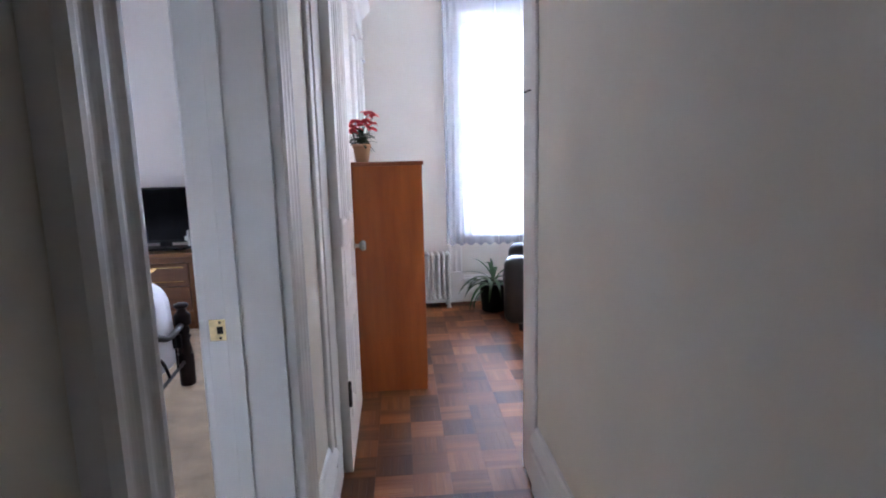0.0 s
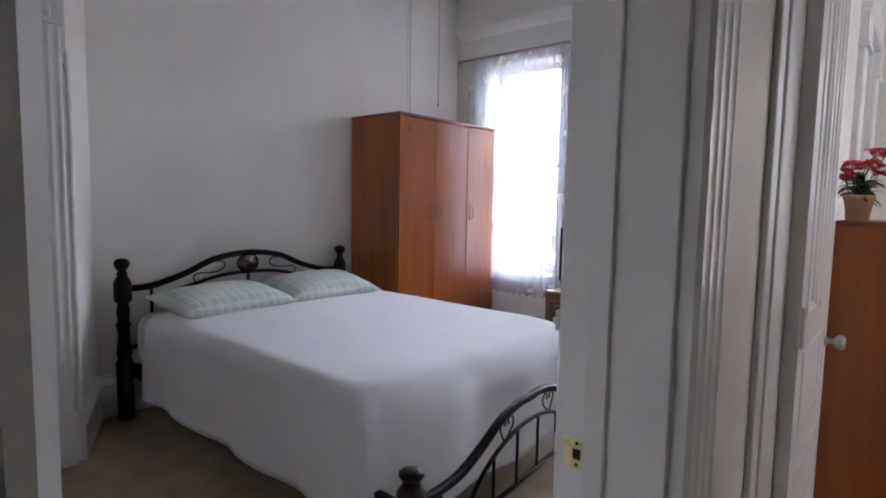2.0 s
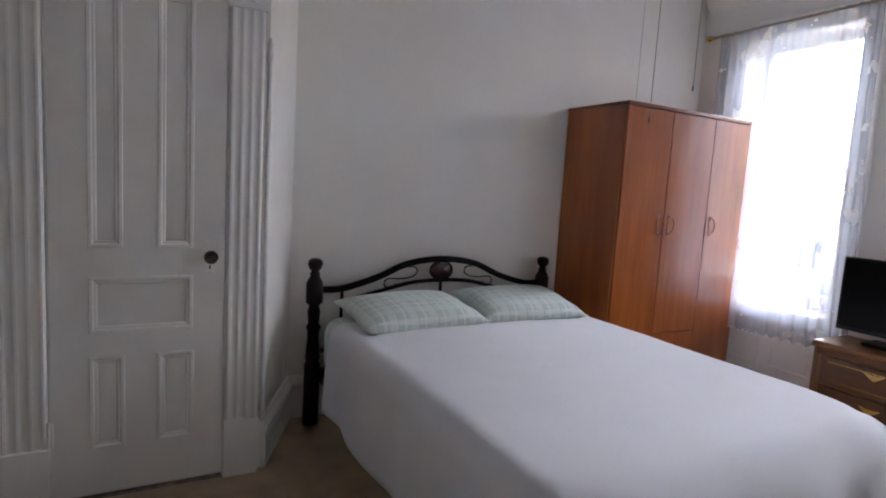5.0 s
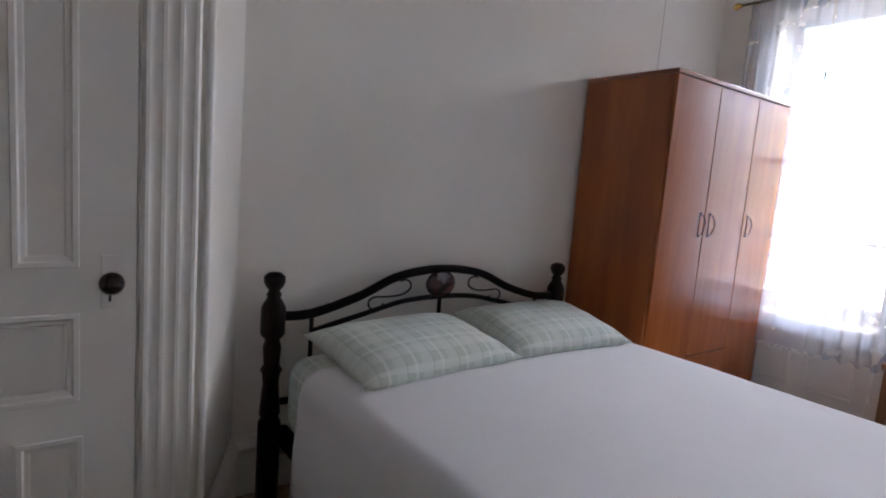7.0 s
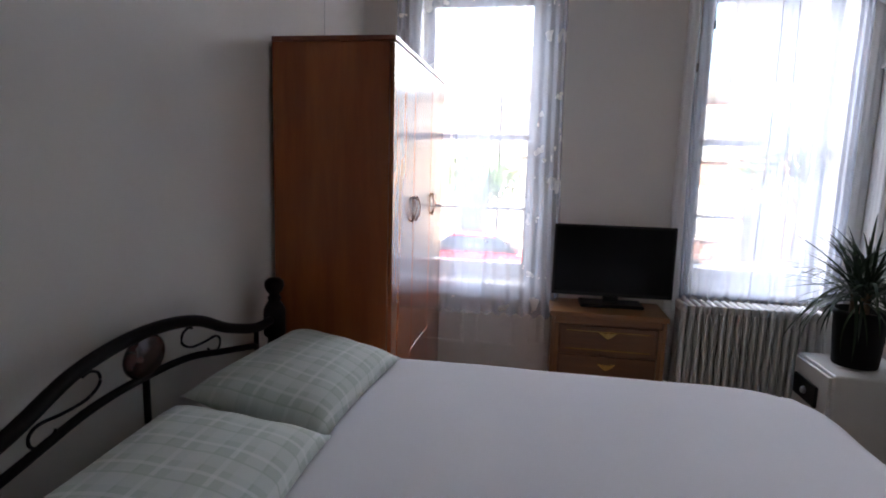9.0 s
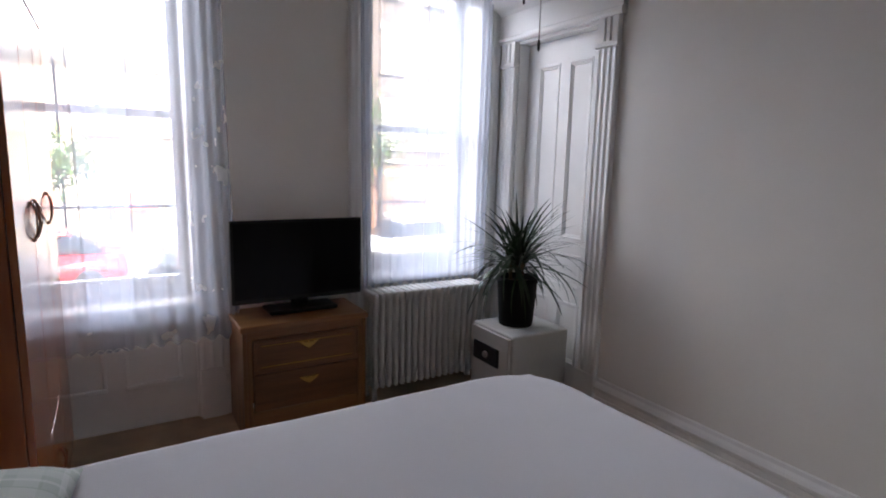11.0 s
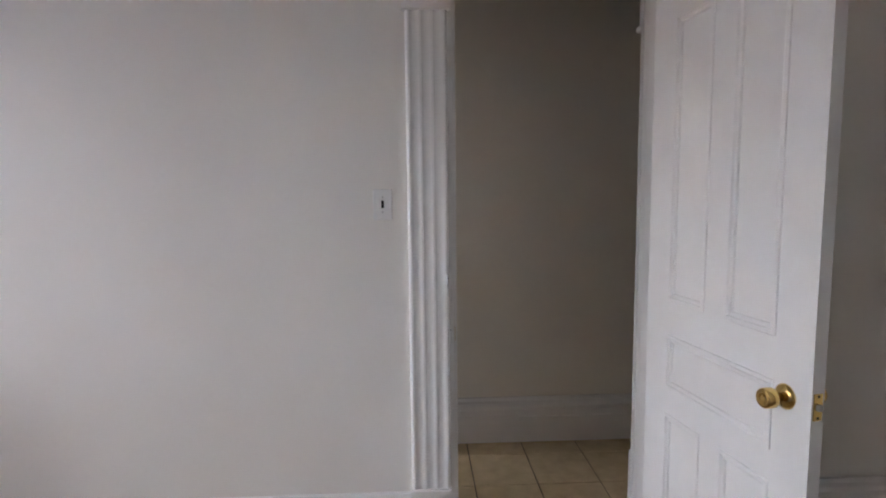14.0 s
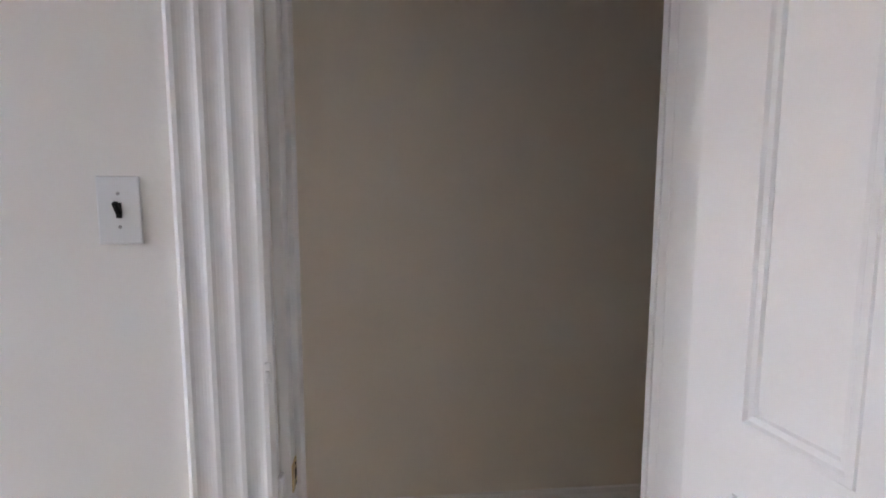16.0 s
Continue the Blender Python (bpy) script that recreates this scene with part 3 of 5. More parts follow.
for s in (-1, 1):
    km = lm @ Matrix.Translation((lw - 0.082, s * lt / 2, 0.864)) @ pose(0, 0, 0, -90 * s)
    bm = bmesh.new(); lathe(bm, [(0.001, 0), (0.034, 0), (0.034, 0.004), (0.027, 0.010), (0.018, 0.013), (0.012, 0.016), (0.001, 0.016)], km, 24)
    part("rose", bm, BRASS, leaf, "polished brass rose", True)
    bm = bmesh.new(); lathe(bm, [(0.001, 0.014), (0.012, 0.014), (0.012, 0.026), (0.018, 0.032), (0.0265, 0.040), (0.0275, 0.050), (0.0265, 0.066), (0.023, 0.0705), (0.014, 0.071), (0.012, 0.0695), (0.001, 0.0695)], km, 24)
    part("knob", bm, BRASS, leaf, "polished brass knob", True)
bm = bmesh.new(); box(bm, (lw - 0.001, -0.013, 0.829), (lw + 0.002, 0.013, 0.899), 0.001, lm)
part("latch_plate", bm, BRASS, leaf, "brass latch plate")
bm = bmesh.new(); box(bm, (lw + 0.001, -0.007, 0.856), (lw + 0.011, 0.007, 0.872), 0.002, lm)
part("latch_bolt", bm, STEEL, leaf)
for z in (0.836, 0.892):
    bm = bmesh.new(); box(bm, (lw + 0.001, -0.003, z - 0.003), (lw + 0.0035, 0.003, z + 0.003), 0.001, lm)
    part("screw", bm, DARKHOLE, leaf)
for z in (0.30, 1.85):
    hinge(door_1, -0.008, 0.448, z)
# strike plate and a little bolt on the far jamb
bm = bmesh.new(); box(bm, (0.004, DY1 - 0.0205, 0.854), (0.046, DY1 - 0.0175, 0.906), 0.001)
strike = part("strike_plate", bm, OLD_BRASS, door_1, "worn brass strike plate")
bm = bmesh.new(); box(bm, (0.022, DY1 - 0.0215, 0.871), (0.036, DY1 - 0.020, 0.889))
part("strike_hole", bm, DARKHOLE, strike)
for z in (0.8610, 0.8990):
    bm = bmesh.new(); box(bm, (0.026, DY1 - 0.0218, z - 0.003), (0.032, DY1 - 0.020, z + 0.003), 0.001)
    part("screw", bm, DARKHOLE, strike)
bm = bmesh.new(); box(bm, (-0.024, DY1 - 0.006, 0.860), (0.005, DY1 + 0.0025, 0.900), 0.003)
part("strike_lip", bm, TRIM, strike, "painted curved lip")
bm = bmesh.new(); box(bm, (-0.036, DY1 + 0.004, 1.080), (-0.029, DY1 + 0.016, 1.118), 0.003); box(bm, (-0.042, DY1 + 0.006, 1.092), (-0.034, DY1 + 0.013, 1.104), 0.002)
part("hook_eye", bm, SWITCH, door_1, "small painted hook eye")

# closet door
door_2 = thing("door_2", (CX, CY0, 0), "closed white panelled closet door with a brown knob", "door", kind="structure")
cm = frame_of((CX - 0.018, CY0 + 0.003, 0.022), (0, 1, 0), (1, 0, 0))
cw = CY1 - CY0 - 0.006
pans = [(0.135, 1.035, 0.245, 2.055), (0.378, 1.035, 0.503, 2.045), (0.135, 0.685, 0.503, 0.908), (0.135, 0.198, 0.25, 0.58), (0.378, 0.198, 0.510, 0.58)]
leaf = panel_door(door_2, cm, cw, CZ - 0.03, 0.036, pans)
km = Matrix.Translation((CX, 0.967, 1.018)) @ pose(0, 0, 0, 0, 90)
bm = bmesh.new(); box(bm, (CX - 0.001, 0.947, 0.943), (CX + 0.003, 0.987, 1.083), 0.002)
plate = part("escutcheon", bm, TRIM, leaf, "painted key plate")
bm = bmesh.new(); box(bm, (CX + 0.002, 0.964, 0.961), (CX + 0.0036, 0.970, 0.977))
part("keyhole", bm, DARKHOLE, plate)
bm = bmesh.new(); lathe(bm, [(0.001, 0.002), (0.016, 0.002), (0.012, 0.010), (0.010, 0.028), (0.020, 0.034), (0.0285, 0.046), (0.029, 0.056), (0.022, 0.066), (0.010, 0.070), (0.001, 0.0705)], km, 24)
part("knob", bm, BROWNKNOB, leaf, "dark brown porcelain knob", True)
for z in (0.30, 2.02):
    bm = bmesh.new(); box(bm, (CX - 0.004, CY0 - 0.022, z - 0.05), (CX + 0.004, CY0 + 0.012, z + 0.05), 0.002)
    lathe(bm, [(0.003, -0.058), (0.006, -0.052), (0.006, 0.052), (0.003, 0.058)], Matrix.Translation((CX + 0.006, CY0 - 0.004, z)), 10)
    part("hinge", bm, TRIM, door_2, "painted butt hinge")
casing(door_2, (CX - 0.02, CY1 + 0.006, 0), (0, 1, 0), (1, 0, 0), 0.140, CZ + 0.02, 0.27, 0.17)
casing(door_2, (CX - 0.02, CY0 - 0.006, 0), (0, -1, 0), (1, 0, 0), 0.150, CZ + 0.02, 0.25, 0.17)
cornice(door_2, (CX - 0.02, CY0 - 0.17), (CX - 0.02, CY1 + 0.165), (1, 0, 0), CZ + 0.02, CZ + 0.32)
part("head_lining", boxes(((CX - 0.12, CY0, CZ - 0.004), (CX - 0.006, CY1, CZ + 0.019))), TRIM, door_2)
part("side_lining", boxes(((CX - 0.12, CY0 - 0.02, 0), (CX - 0.006, CY0 + 0.001, CZ))), TRIM, door_2)
part("side_lining", boxes(((CX - 0.12, CY1 - 0.001, 0), (CX - 0.006, CY1 + 0.02, CZ))), TRIM, door_2)
bm = bmesh.new(); box(bm, (CX - 0.10, CY0 + 0.002, 0.0), (CX + 0.004, CY1 - 0.002, 0.012), 0.004)
part("threshold", bm, mat("worn_sill", (0.25, 0.2, 0.15), 0.8, var=0.6, scale=14), door_2, "worn chipped wooden threshold")
# corner bead of the splay
bm = bmesh.new()
lathe(bm, [(0.012, 0.0), (0.016, 0.02), (0.010, 0.035), (0.017, 0.05), (0.017, 0.07), (0.011, 0.09), (0.011, 1.62), (0.017, 1.64), (0.017, 1.66), (0.010, 1.68), (0.014, 1.70), (0.004, 1.73)], Matrix.Translation((CX - 0.014, 1.203, 0.24)), 14)
tagged(part("corner_bead", bm, TRIM, smooth=True), "white turned wooden corner bead beside the closet door", "trim", kind="structure")

# closed door in the corner, blocked by the safe
door_3 = thing("door_3", (0.0, AY0, 0), "closed white panelled door recessed in a fluted frame", "door", kind="structure")
jamb(door_3, AY0, AY1, AZ, -0.002, 0.172)
am = frame_of((0.092, AY0 + 0.02, 0.01), (0, 1, 0), (1, 0, 0))
aw = AY1 - AY0 - 0.04
panel_door(door_3, am, aw, AZ - 0.03, 0.036, [(0.11, 0.98, 0.29, 2.03), (0.38, 0.98, 0.56, 2.03), (0.11, 0.68, 0.56, 0.88), (0.11, 0.2, 0.29, 0.58), (0.38, 0.2, 0.56, 0.58)])
casing(door_3, (0, AY0 + 0.004, 0), (0, -1, 0), (-1, 0, 0), 0.14, AZ, 0.26, 0.155)
casing(door_3, (0, AY1 - 0.004, 0), (0, 1, 0), (-1, 0, 0), 0.14, AZ, 0.26, 0.155)
cornice(door_3, (0, AY0 - 0.16), (0, AY1 + 0.16), (-1, 0, 0), AZ, AZ + 0.28, 0.13)
casing(door_3, (0.17, AY0 + 0.004, 0), (0, -1, 0), (1, 0, 0), 0.145, AZ, 0.26, 0.155)
casing(door_3, (0.17, AY1 - 0.004, 0), (0, 1, 0), (1, 0, 0), 0.145, AZ, 0.26, 0.155)
cornice(door_3, (0.17, AY0 - 0.16), (0.17, AY1 + 0.16), (1, 0, 0), AZ, AZ + 0.28)

# living room door: leaf swung open into the living room
door_4 = thing("door_4", (0.178, 1.88, 0), "open white panelled living room door with a glass knob", "door", kind="structure")
t = 0.016
part("jamb", boxes(((0.1782, 1.876, 0), (0.178 + t, 2.024, 2.2)), ((0.952 - t, 1.876, 0), (0.9518, 2.024, 2.2)), ((0.178 + t, 1.876, 2.2 - t), (0.952 - t, 2.024, 2.2))), TRIM, door_4)
part("casing", boxes(((0.1745, 1.845, 0), (0.196, 1.8755, 2.2)), ((0.1745, 1.78, 0), (0.190, 1.8445, 2.2)), bev=0.005), TRIM, door_4)
part("casing", boxes(((0.936, 1.842, 0), (0.9495, 1.8755, 2.2)), bev=0.005), TRIM, door_4)
cornice(door_4, (0.178, 1.88), (0.948, 1.88), (0, -1, 0), 2.2, 2.44)
casing(door_4, (0.945, 2.02, 0), (1, 0, 0), (0, 1, 0), 0.145, 2.2, 0.26, 0.155)
bm4 = frame_of((0.213, 2.03, 0.012), (-0.012, 1.0, 0), (-1.0, -0.012, 0))
leaf = panel_door(door_4, bm4, 0.68, 2.15, 0.036, [(0.10, 1.0, 0.30, 2.0), (0.38, 1.0, 0.58, 2.0), (0.10, 0.68, 0.58, 0.90), (0.10, 0.2, 0.30, 0.56), (0.38, 0.2, 0.58, 0.56)])
km = bm4 @ Matrix.Translation((0.60, -0.018, 0.845)) @ pose(0, 0, 0, 90)
bm = bmesh.new(); lathe(bm, [(0.001, 0), (0.020, 0), (0.016, 0.008), (0.009, 0.012), (0.009, 0.032), (0.001, 0.032)], km, 16)
part("shank", bm, STEEL, leaf, "worn steel shank", True)
bm = bmesh.new(); lathe(bm, [(0.001, 0.028), (0.016, 0.030), (0.027, 0.042), (0.027, 0.052), (0.018, 0.062), (0.001, 0.064)], km, 12)
part("knob", bm, CRYSTAL, leaf, "clear faceted glass knob")
bm = bmesh.new(); box(bm, (0.6795, -0.012, 0.60), (0.682, 0.012, 0.75), 0.001, bm4)
part("edge_plate", bm, IRON, leaf)
bm = bmesh.new(); tube(bm, smooth_line([(0.937, 1.90, 1.50), (0.925, 1.90, 1.498), (0.914, 1.90, 1.492), (0.909, 1.90, 1.499)], 4), 0.0028, 6)
part("hook", bm, IRON, door_4, "small dark iron hook", True)
for z in (0.35, 1.0):
    bm = bmesh.new(); lathe(bm, [(0.003, -0.055), (0.007, -0.05), (0.007, 0.05), (0.003, 0.055)], Matrix.Translation((0.236, 2.028, z)), 10)
    part("hinge", bm, IRON if z < 0.5 else TRIM, door_4, "dark iron hinge" if z < 0.5 else "painted hinge")


# ---- windows ----
def window(name, x0, x1, z0, z1, face, rail, label, panelled=False, apron=True):
    """A two-sash window in a deep opening, with its casing, sill and panes. The sashes stand 0.23 m behind the face."""
    w = thing(name, ((x0 + x1) / 2, face, z0), label, "window", kind="structure")
    ys = face + 0.23
    t = 0.02
    low = 0.0 if panelled else z0
    part("reveal", boxes(((x0 - 0.001, face - 0.002, low), (x0 + t, face + 0.34, z1)), ((x1 - t, face - 0.002, low), (x1 + 0.001, face + 0.34, z1)), ((x0 + t, face - 0.002, z1 - t), (x1 - t, face + 0.34, z1 + 0.001))), TRIM, w)
    a, b = x0 + t, x1 - t
    s = 0.050
    for nm, zz0, zz1, dy in (("upper_sash", rail - 0.02, z1 - t, 0.03), ("lower_sash", z0 + 0.02, rail + 0.02, -0.012)):
        y = ys + dy
        bot = 0.10 if nm == "lower_sash" else 0.038
        top = 0.038 if nm == "lower_sash" else 0.05
        sash = part(nm, boxes(((a, y - 0.018, zz0), (a + s, y + 0.018, zz1)), ((b - s, y - 0.018, zz0), (b, y + 0.018, zz1)), ((a + s, y - 0.017, zz0), (b - s, y + 0.017, zz0 + bot)), ((a + s, y - 0.017, zz1 - top), (b - s, y + 0.017, zz1)), bev=0.003), TRIM, w)
        bm = bmesh.new(); box(bm, (a + s - 0.005, y - 0.002, zz0 + bot - 0.005), (b - s + 0.005, y + 0.002, zz1 - top + 0.005))
        pane = part("pane", bm, GLASS, sash)
        pane.visible_shadow = False
    bm = bmesh.new(); lathe(bm, [(0.012, 0), (0.016, 0.006), (0.010, 0.014), (0.006, 0.02)], Matrix.Translation(((a + b) / 2, ys - 0.01, rail + 0.02)), 12)
    part("sash_lock", bm, STEEL, w)
    part("sill", boxes(((x0 + t, face - 0.002, z0 - 0.035), (x1 - t, face + 0.36, z0 + 0.018)), bev=0.004), TRIM, w)
    part("stool", boxes(((x0 - 0.03 if not panelled else x0 + t, face - 0.045, z0 - 0.03), (x1 + 0.03 if not panelled else x1 - t, face - 0.003, z0 + 0.012)), bev=0.008), TRIM, w)
    if panelled:
        px0, px1, yb = x0 + t, x1 - t, face + 0.02
        bm = bmesh.new(); box(bm, (px0, yb, 0), (px1, yb + 0.05, z0 - 0.036))
        back = part("window_back", bm, TRIM, w)
        mid = (px0 + px1) / 2
        for q0, q1 in ((px0 + 0.07, mid - 0.04), (mid + 0.04, px1 - 0.07)):
            bm = bmesh.new()
            box(bm, (q0, yb - 0.012, 0.22), (q1, yb + 0.001, 0.245), 0.005); box(bm, (q0, yb - 0.012, 0.49), (q1, yb + 0.001, 0.51), 0.005)
            box(bm, (q0, yb - 0.012, 0.246), (q0 + 0.02, yb + 0.001, 0.489), 0.005); box(bm, (q1 - 0.02, yb - 0.012, 0.246), (q1, yb + 0.001, 0.489), 0.005)
            part("panel_moulding", bm, TRIM, back)
    return w


w1 = window("window_1", *W1, YW, 1.645, "tall white sash window with panelled base", True)
w2 = window("window_2", *W2, YW, 1.638, "tall white sash window above the radiator")
w3 = window("window_3", *W3, 4.75, 1.537, "tall white living room sash window")
# added where it is not seen, to brighten living room and hall
w4 = window("unseen_light_window", 2.3, 3.9, W3[2], W3[3], 4.75, 1.537, "tall white living room sash window")
for w, (x0, x1, z0, z1), face, foot in ((w1, W1, YW, 0.0), (w2, W2, YW, 0.0), (w3, W3, 4.75, 0.0)):
    lx = 0.135 if w is w2 else 0.12
    casing(w, (x0 + 0.004, face, foot), (-1, 0, 0), (0, -1, 0), lx, z1 + 0.06, 0.28, 0.155)
    casing(w, (x1 - 0.004, face, foot), (1, 0, 0), (0, -1, 0), min(lx, -x1 - 0.002) if w is w2 else lx, z1 + 0.06, 0.28, 0.155)
    rx = x1 + 0.18 if w is not w2 else -0.004
    cornice(w, (x0 - 0.30 if w is w1 else x0 - 0.16, face), (rx, face), (0, -1, 0), z1 + 0.06, z1 + 0.36, 0.11)
# fly screen outside the lower sash
for w, (x0, x1, z0, z1) in ((w1, W1), (w2, W2)):
    part("screen_frame", boxes(((x0 + 0.02, YW + 0.29, 1.14), (x1 - 0.02, YW + 0.305, 1.16)), bev=0.001), STEEL, w)


# ---- curtains ----
def curtain(name, x0, x1, y, z0, z1, spans, label, rod=True, seed=1, finials=(1, 1), voile=SHEER):
    """A rod with sheer panels; spans: (from, to, folds, depth) for each panel."""
    c = thing(name, ((x0 + x1) / 2, y, z0), label, "curtain")
    if rod:
        bm = bmesh.new(); tube(bm, [(x0, y, z1), (x1, y, z1)], 0.009, 12)
        r = part("rod", bm, CHAIN, c, "thin dark bronze rod", True)
        for s, xx in ((-1, x0), (1, x1)):
            if finials[0 if s < 0 else 1]:
                bm = bmesh.new(); lathe(bm, [(0.009, 0), (0.014, 0.004), (0.014, 0.012), (0.009, 0.016), (0.020, 0.028), (0.024, 0.040), (0.020, 0.054), (0.010, 0.062), (0.003, 0.066)], Matrix.Translation((xx, y, z1)) @ pose(0, 0, 0, 0, 90 * s), 14)
                part("finial", bm, BRASS, r, "antique brass finial", True)
        for xx in (x0 + 0.10, x1 - 0.06):
            bm = bmesh.new(); tube(bm, [(xx, y, z1 - 0.012), (xx, y + 0.05, z1 - 0.02), (xx, y + 0.11, z1 - 0.01)], 0.006, 8)
            part("bracket", bm, BRASS, r)
    rng = random.Random(seed)
    for outer, inner, folds, depth, flare in spans:
        bm = bmesh.new()
        nx, nz = int(folds * 12), 26
        ph = [rng.uniform(0, 6.28) for _ in range(4)]
        grid = []
        for j in range(nz + 1):
            v = j / nz
            row = []
            for i in range(nx + 1):
                u = i / nx
                full = depth * (0.15 + 0.85 * (1 - u) ** 1.6) * (0.6 + 0.4 * v)
                yy = full * (math.sin(u ** 0.75 * folds * 2 * math.pi + ph[0] + 0.5 * math.sin(v * 2.6 + ph[1])) + 0.25 * math.sin(u * folds * 3.3 * math.pi + ph[2] + 1.5 * v))
                xx = outer + (inner - outer) * u + flare * v * v * (1 - u) + 0.010 * math.sin(v * 4 + u * 6 + ph[3]) * u
                zb = z0 + 0.010 * math.sin(u * folds * 2 * math.pi + ph[3])
                row.append(bm.verts.new((xx, y + 0.004 + yy, z1 + 0.012 - (z1 + 0.012 - zb) * v)))
            grid.append(row)
        for j in range(nz):
            for i in range(nx):
                bm.faces.new((grid[j][i], grid[j][i + 1], grid[j + 1][i + 1], grid[j + 1][i]))
        side, foot = [r[-1].co.copy() for r in grid], [q.co.copy() for q in grid[-1]]
        panel = part("sheer_panel", bm, voile, c, "white translucent voile", True)
        bm = bmesh.new(); tube(bm, side, 0.0022, 5); tube(bm, foot, 0.0018, 5)
        part("hem", bm, HEM, panel, "narrow stitched hem", True)
    return c


curtain("sheer_curtain", -2.905, -1.765, 4.50, 0.49, 2.61, [(-2.85, -2.23, 9, 0.017, 0.0), (-1.80, -2.45, 9, 0.020, 0.05)], "white sheer voile curtains on a bronze rod", seed=4)
curtain("sheer_curtain", -1.10, -0.10, 4.575, 0.665, 2.61, [(-1.04, -0.50, 8, 0.014, 0.03), (-0.12, -0.60, 9, 0.014, 0.0)], "white sheer voile curtains over the radiator", seed=9, finials=(1, 0), voile=SHEER_DENSE)
curtain("sheer_curtain", 0.83, 1.96, 4.66, 0.53, 2.585, [(0.85, 1.50, 8, 0.014, 0.0), (1.94, 1.30, 8, 0.014, 0.0)], "white sheer voile curtains in the living room", seed=12, voile=SHEER_DENSE)


# ---- bedroom things ----
# bed frame
HX, FX, BY0, BY1 = -2.992, -0.675, 1.543, 3.112
bed = thing("bed_frame", ((HX + FX) / 2, (BY0 + BY1) / 2, 0), "black metal bed frame with turned wooden posts and arched rails", "bed")


def post(x, y, h):
    k, fat = h / 0.93, 1.36
    prof = [(0.001, 0), (0.030, 0), (0.032, 0.01), (0.032, 0.34 * k), (0.024, 0.36 * k), (0.030, 0.375 * k), (0.027, 0.42 * k), (0.022, 0.50 * k), (0.026, 0.54 * k), (0.031, 0.55 * k), (0.022, 0.57 * k), (0.026, 0.64 * k), (0.020, 0.67 * k), (0.033, 0.69 * k), (0.034, 0.70 * k), (0.034, 0.795 * k), (0.027, 0.815 * k), (0.018, 0.835 * k), (0.022, 0.845 * k), (0.015, 0.86 * k), (0.024, 0.875 * k), (0.030, 0.895 * k), (0.029, 0.915 * k), (0.018, 0.928 * k), (0.001, 0.932 * k)]
    bm = bmesh.new(); lathe(bm, [(a * fat, b) for a, b in prof], Matrix.Translation((x, y, 0)), 20)
    part("post", bm, DARKWOOD, bed, "dark lacquered turned wooden post", True)


for y in (BY0, BY1):
    post(HX, y, 0.943)
    post(FX - (0.145 if y == BY1 else 0.0), y, 0.49)
YM = (BY0 + BY1) / 2


def rails(x, zend, zpeak, zlow, r, scroll=True, medal=True, spindle_foot=0.30):
    """An arched end: top rail, lower arch, scrolls, medallion and spindles."""
    half = (BY1 - BY0) / 2
    top = [(-1, zend), (-0.82, zend), (-0.55, zend + (zpeak - zend) * 0.35), (-0.30, zend + (zpeak - zend) * 0.83), (0, zpeak), (0.30, zend + (zpeak - zend) * 0.83), (0.55, zend + (zpeak - zend) * 0.35), (0.82, zend), (1, zend)]
    bm = bmesh.new(); tube(bm, smooth_line([(x, YM + u * half * 0.98, z) for u, z in top], 7), r, 10)
    part("top_rail", bm, BLACKMETAL, bed, "", True)
    low = [(-0.80, zlow - 0.072), (-0.5, zlow - 0.018), (-0.25, zlow + 0.025), (0, zlow + 0.035), (0.25, zlow + 0.025), (0.5, zlow - 0.018), (0.80, zlow - 0.072)]
    bm = bmesh.new(); tube(bm, smooth_line([(x, YM + u * half, z) for u, z in low], 6), r * 0.62, 8)
    part("lower_arch", bm, BLACKMETAL, bed, "", True)
    bm = bmesh.new(); tube(bm, [(x, BY0, spindle_foot), (x, BY1, spindle_foot)], r * 0.75, 8)
    part("bottom_rail", bm, BLACKMETAL, bed, "", True)
    for u in (-0.80, 0.0, 0.80):
        zt = zlow + 0.035 - 0.125 * u * u
        if abs(u) > 0.7:
            zt = zend
        bm = bmesh.new(); tube(bm, [(x, YM + u * half, spindle_foot), (x, YM + u * half, zt)], r * 0.5, 8)
        part("spindle", bm, BLACKMETAL, bed, "", True)
    for s in (-1, 1):
        P = lambda u, z: (x, YM + s * half * u, zlow + z)
        for line in ([(0.40, 0.004), (0.43, -0.004), (0.47, 0.008), (0.475, 0.035), (0.44, 0.052), (0.36, 0.050), (0.27, 0.055), (0.215, 0.078), (0.215, 0.108), (0.25, 0.122), (0.28, 0.116)], [(0.40, 0.004), (0.392, 0.012), (0.385, 0.022)]):
            bm = bmesh.new(); tube(bm, smooth_line([P(u, z) for u, z in line], 6), 0.0042, 6)
            part("scroll", bm, BLACKMETAL, bed, "thin bent metal scroll", True)
    if medal:
        bm = bmesh.new()
        mm = Matrix.Translation((x, YM, (zpeak + zlow + 0.035) / 2 - 0.005)) @ Matrix.Diagonal((1, 1, 0.78, 1)) @ pose(0, 0, 0, 0, 90)
        lathe(bm, [(0.001, -0.012), (0.068, -0.012), (0.080, -0.006), (0.080, 0.006), (0.068, 0.012), (0.001, 0.014)], mm, 28)
        part("medallion", bm, MAHOG, bed, "oval mahogany medallion", True)


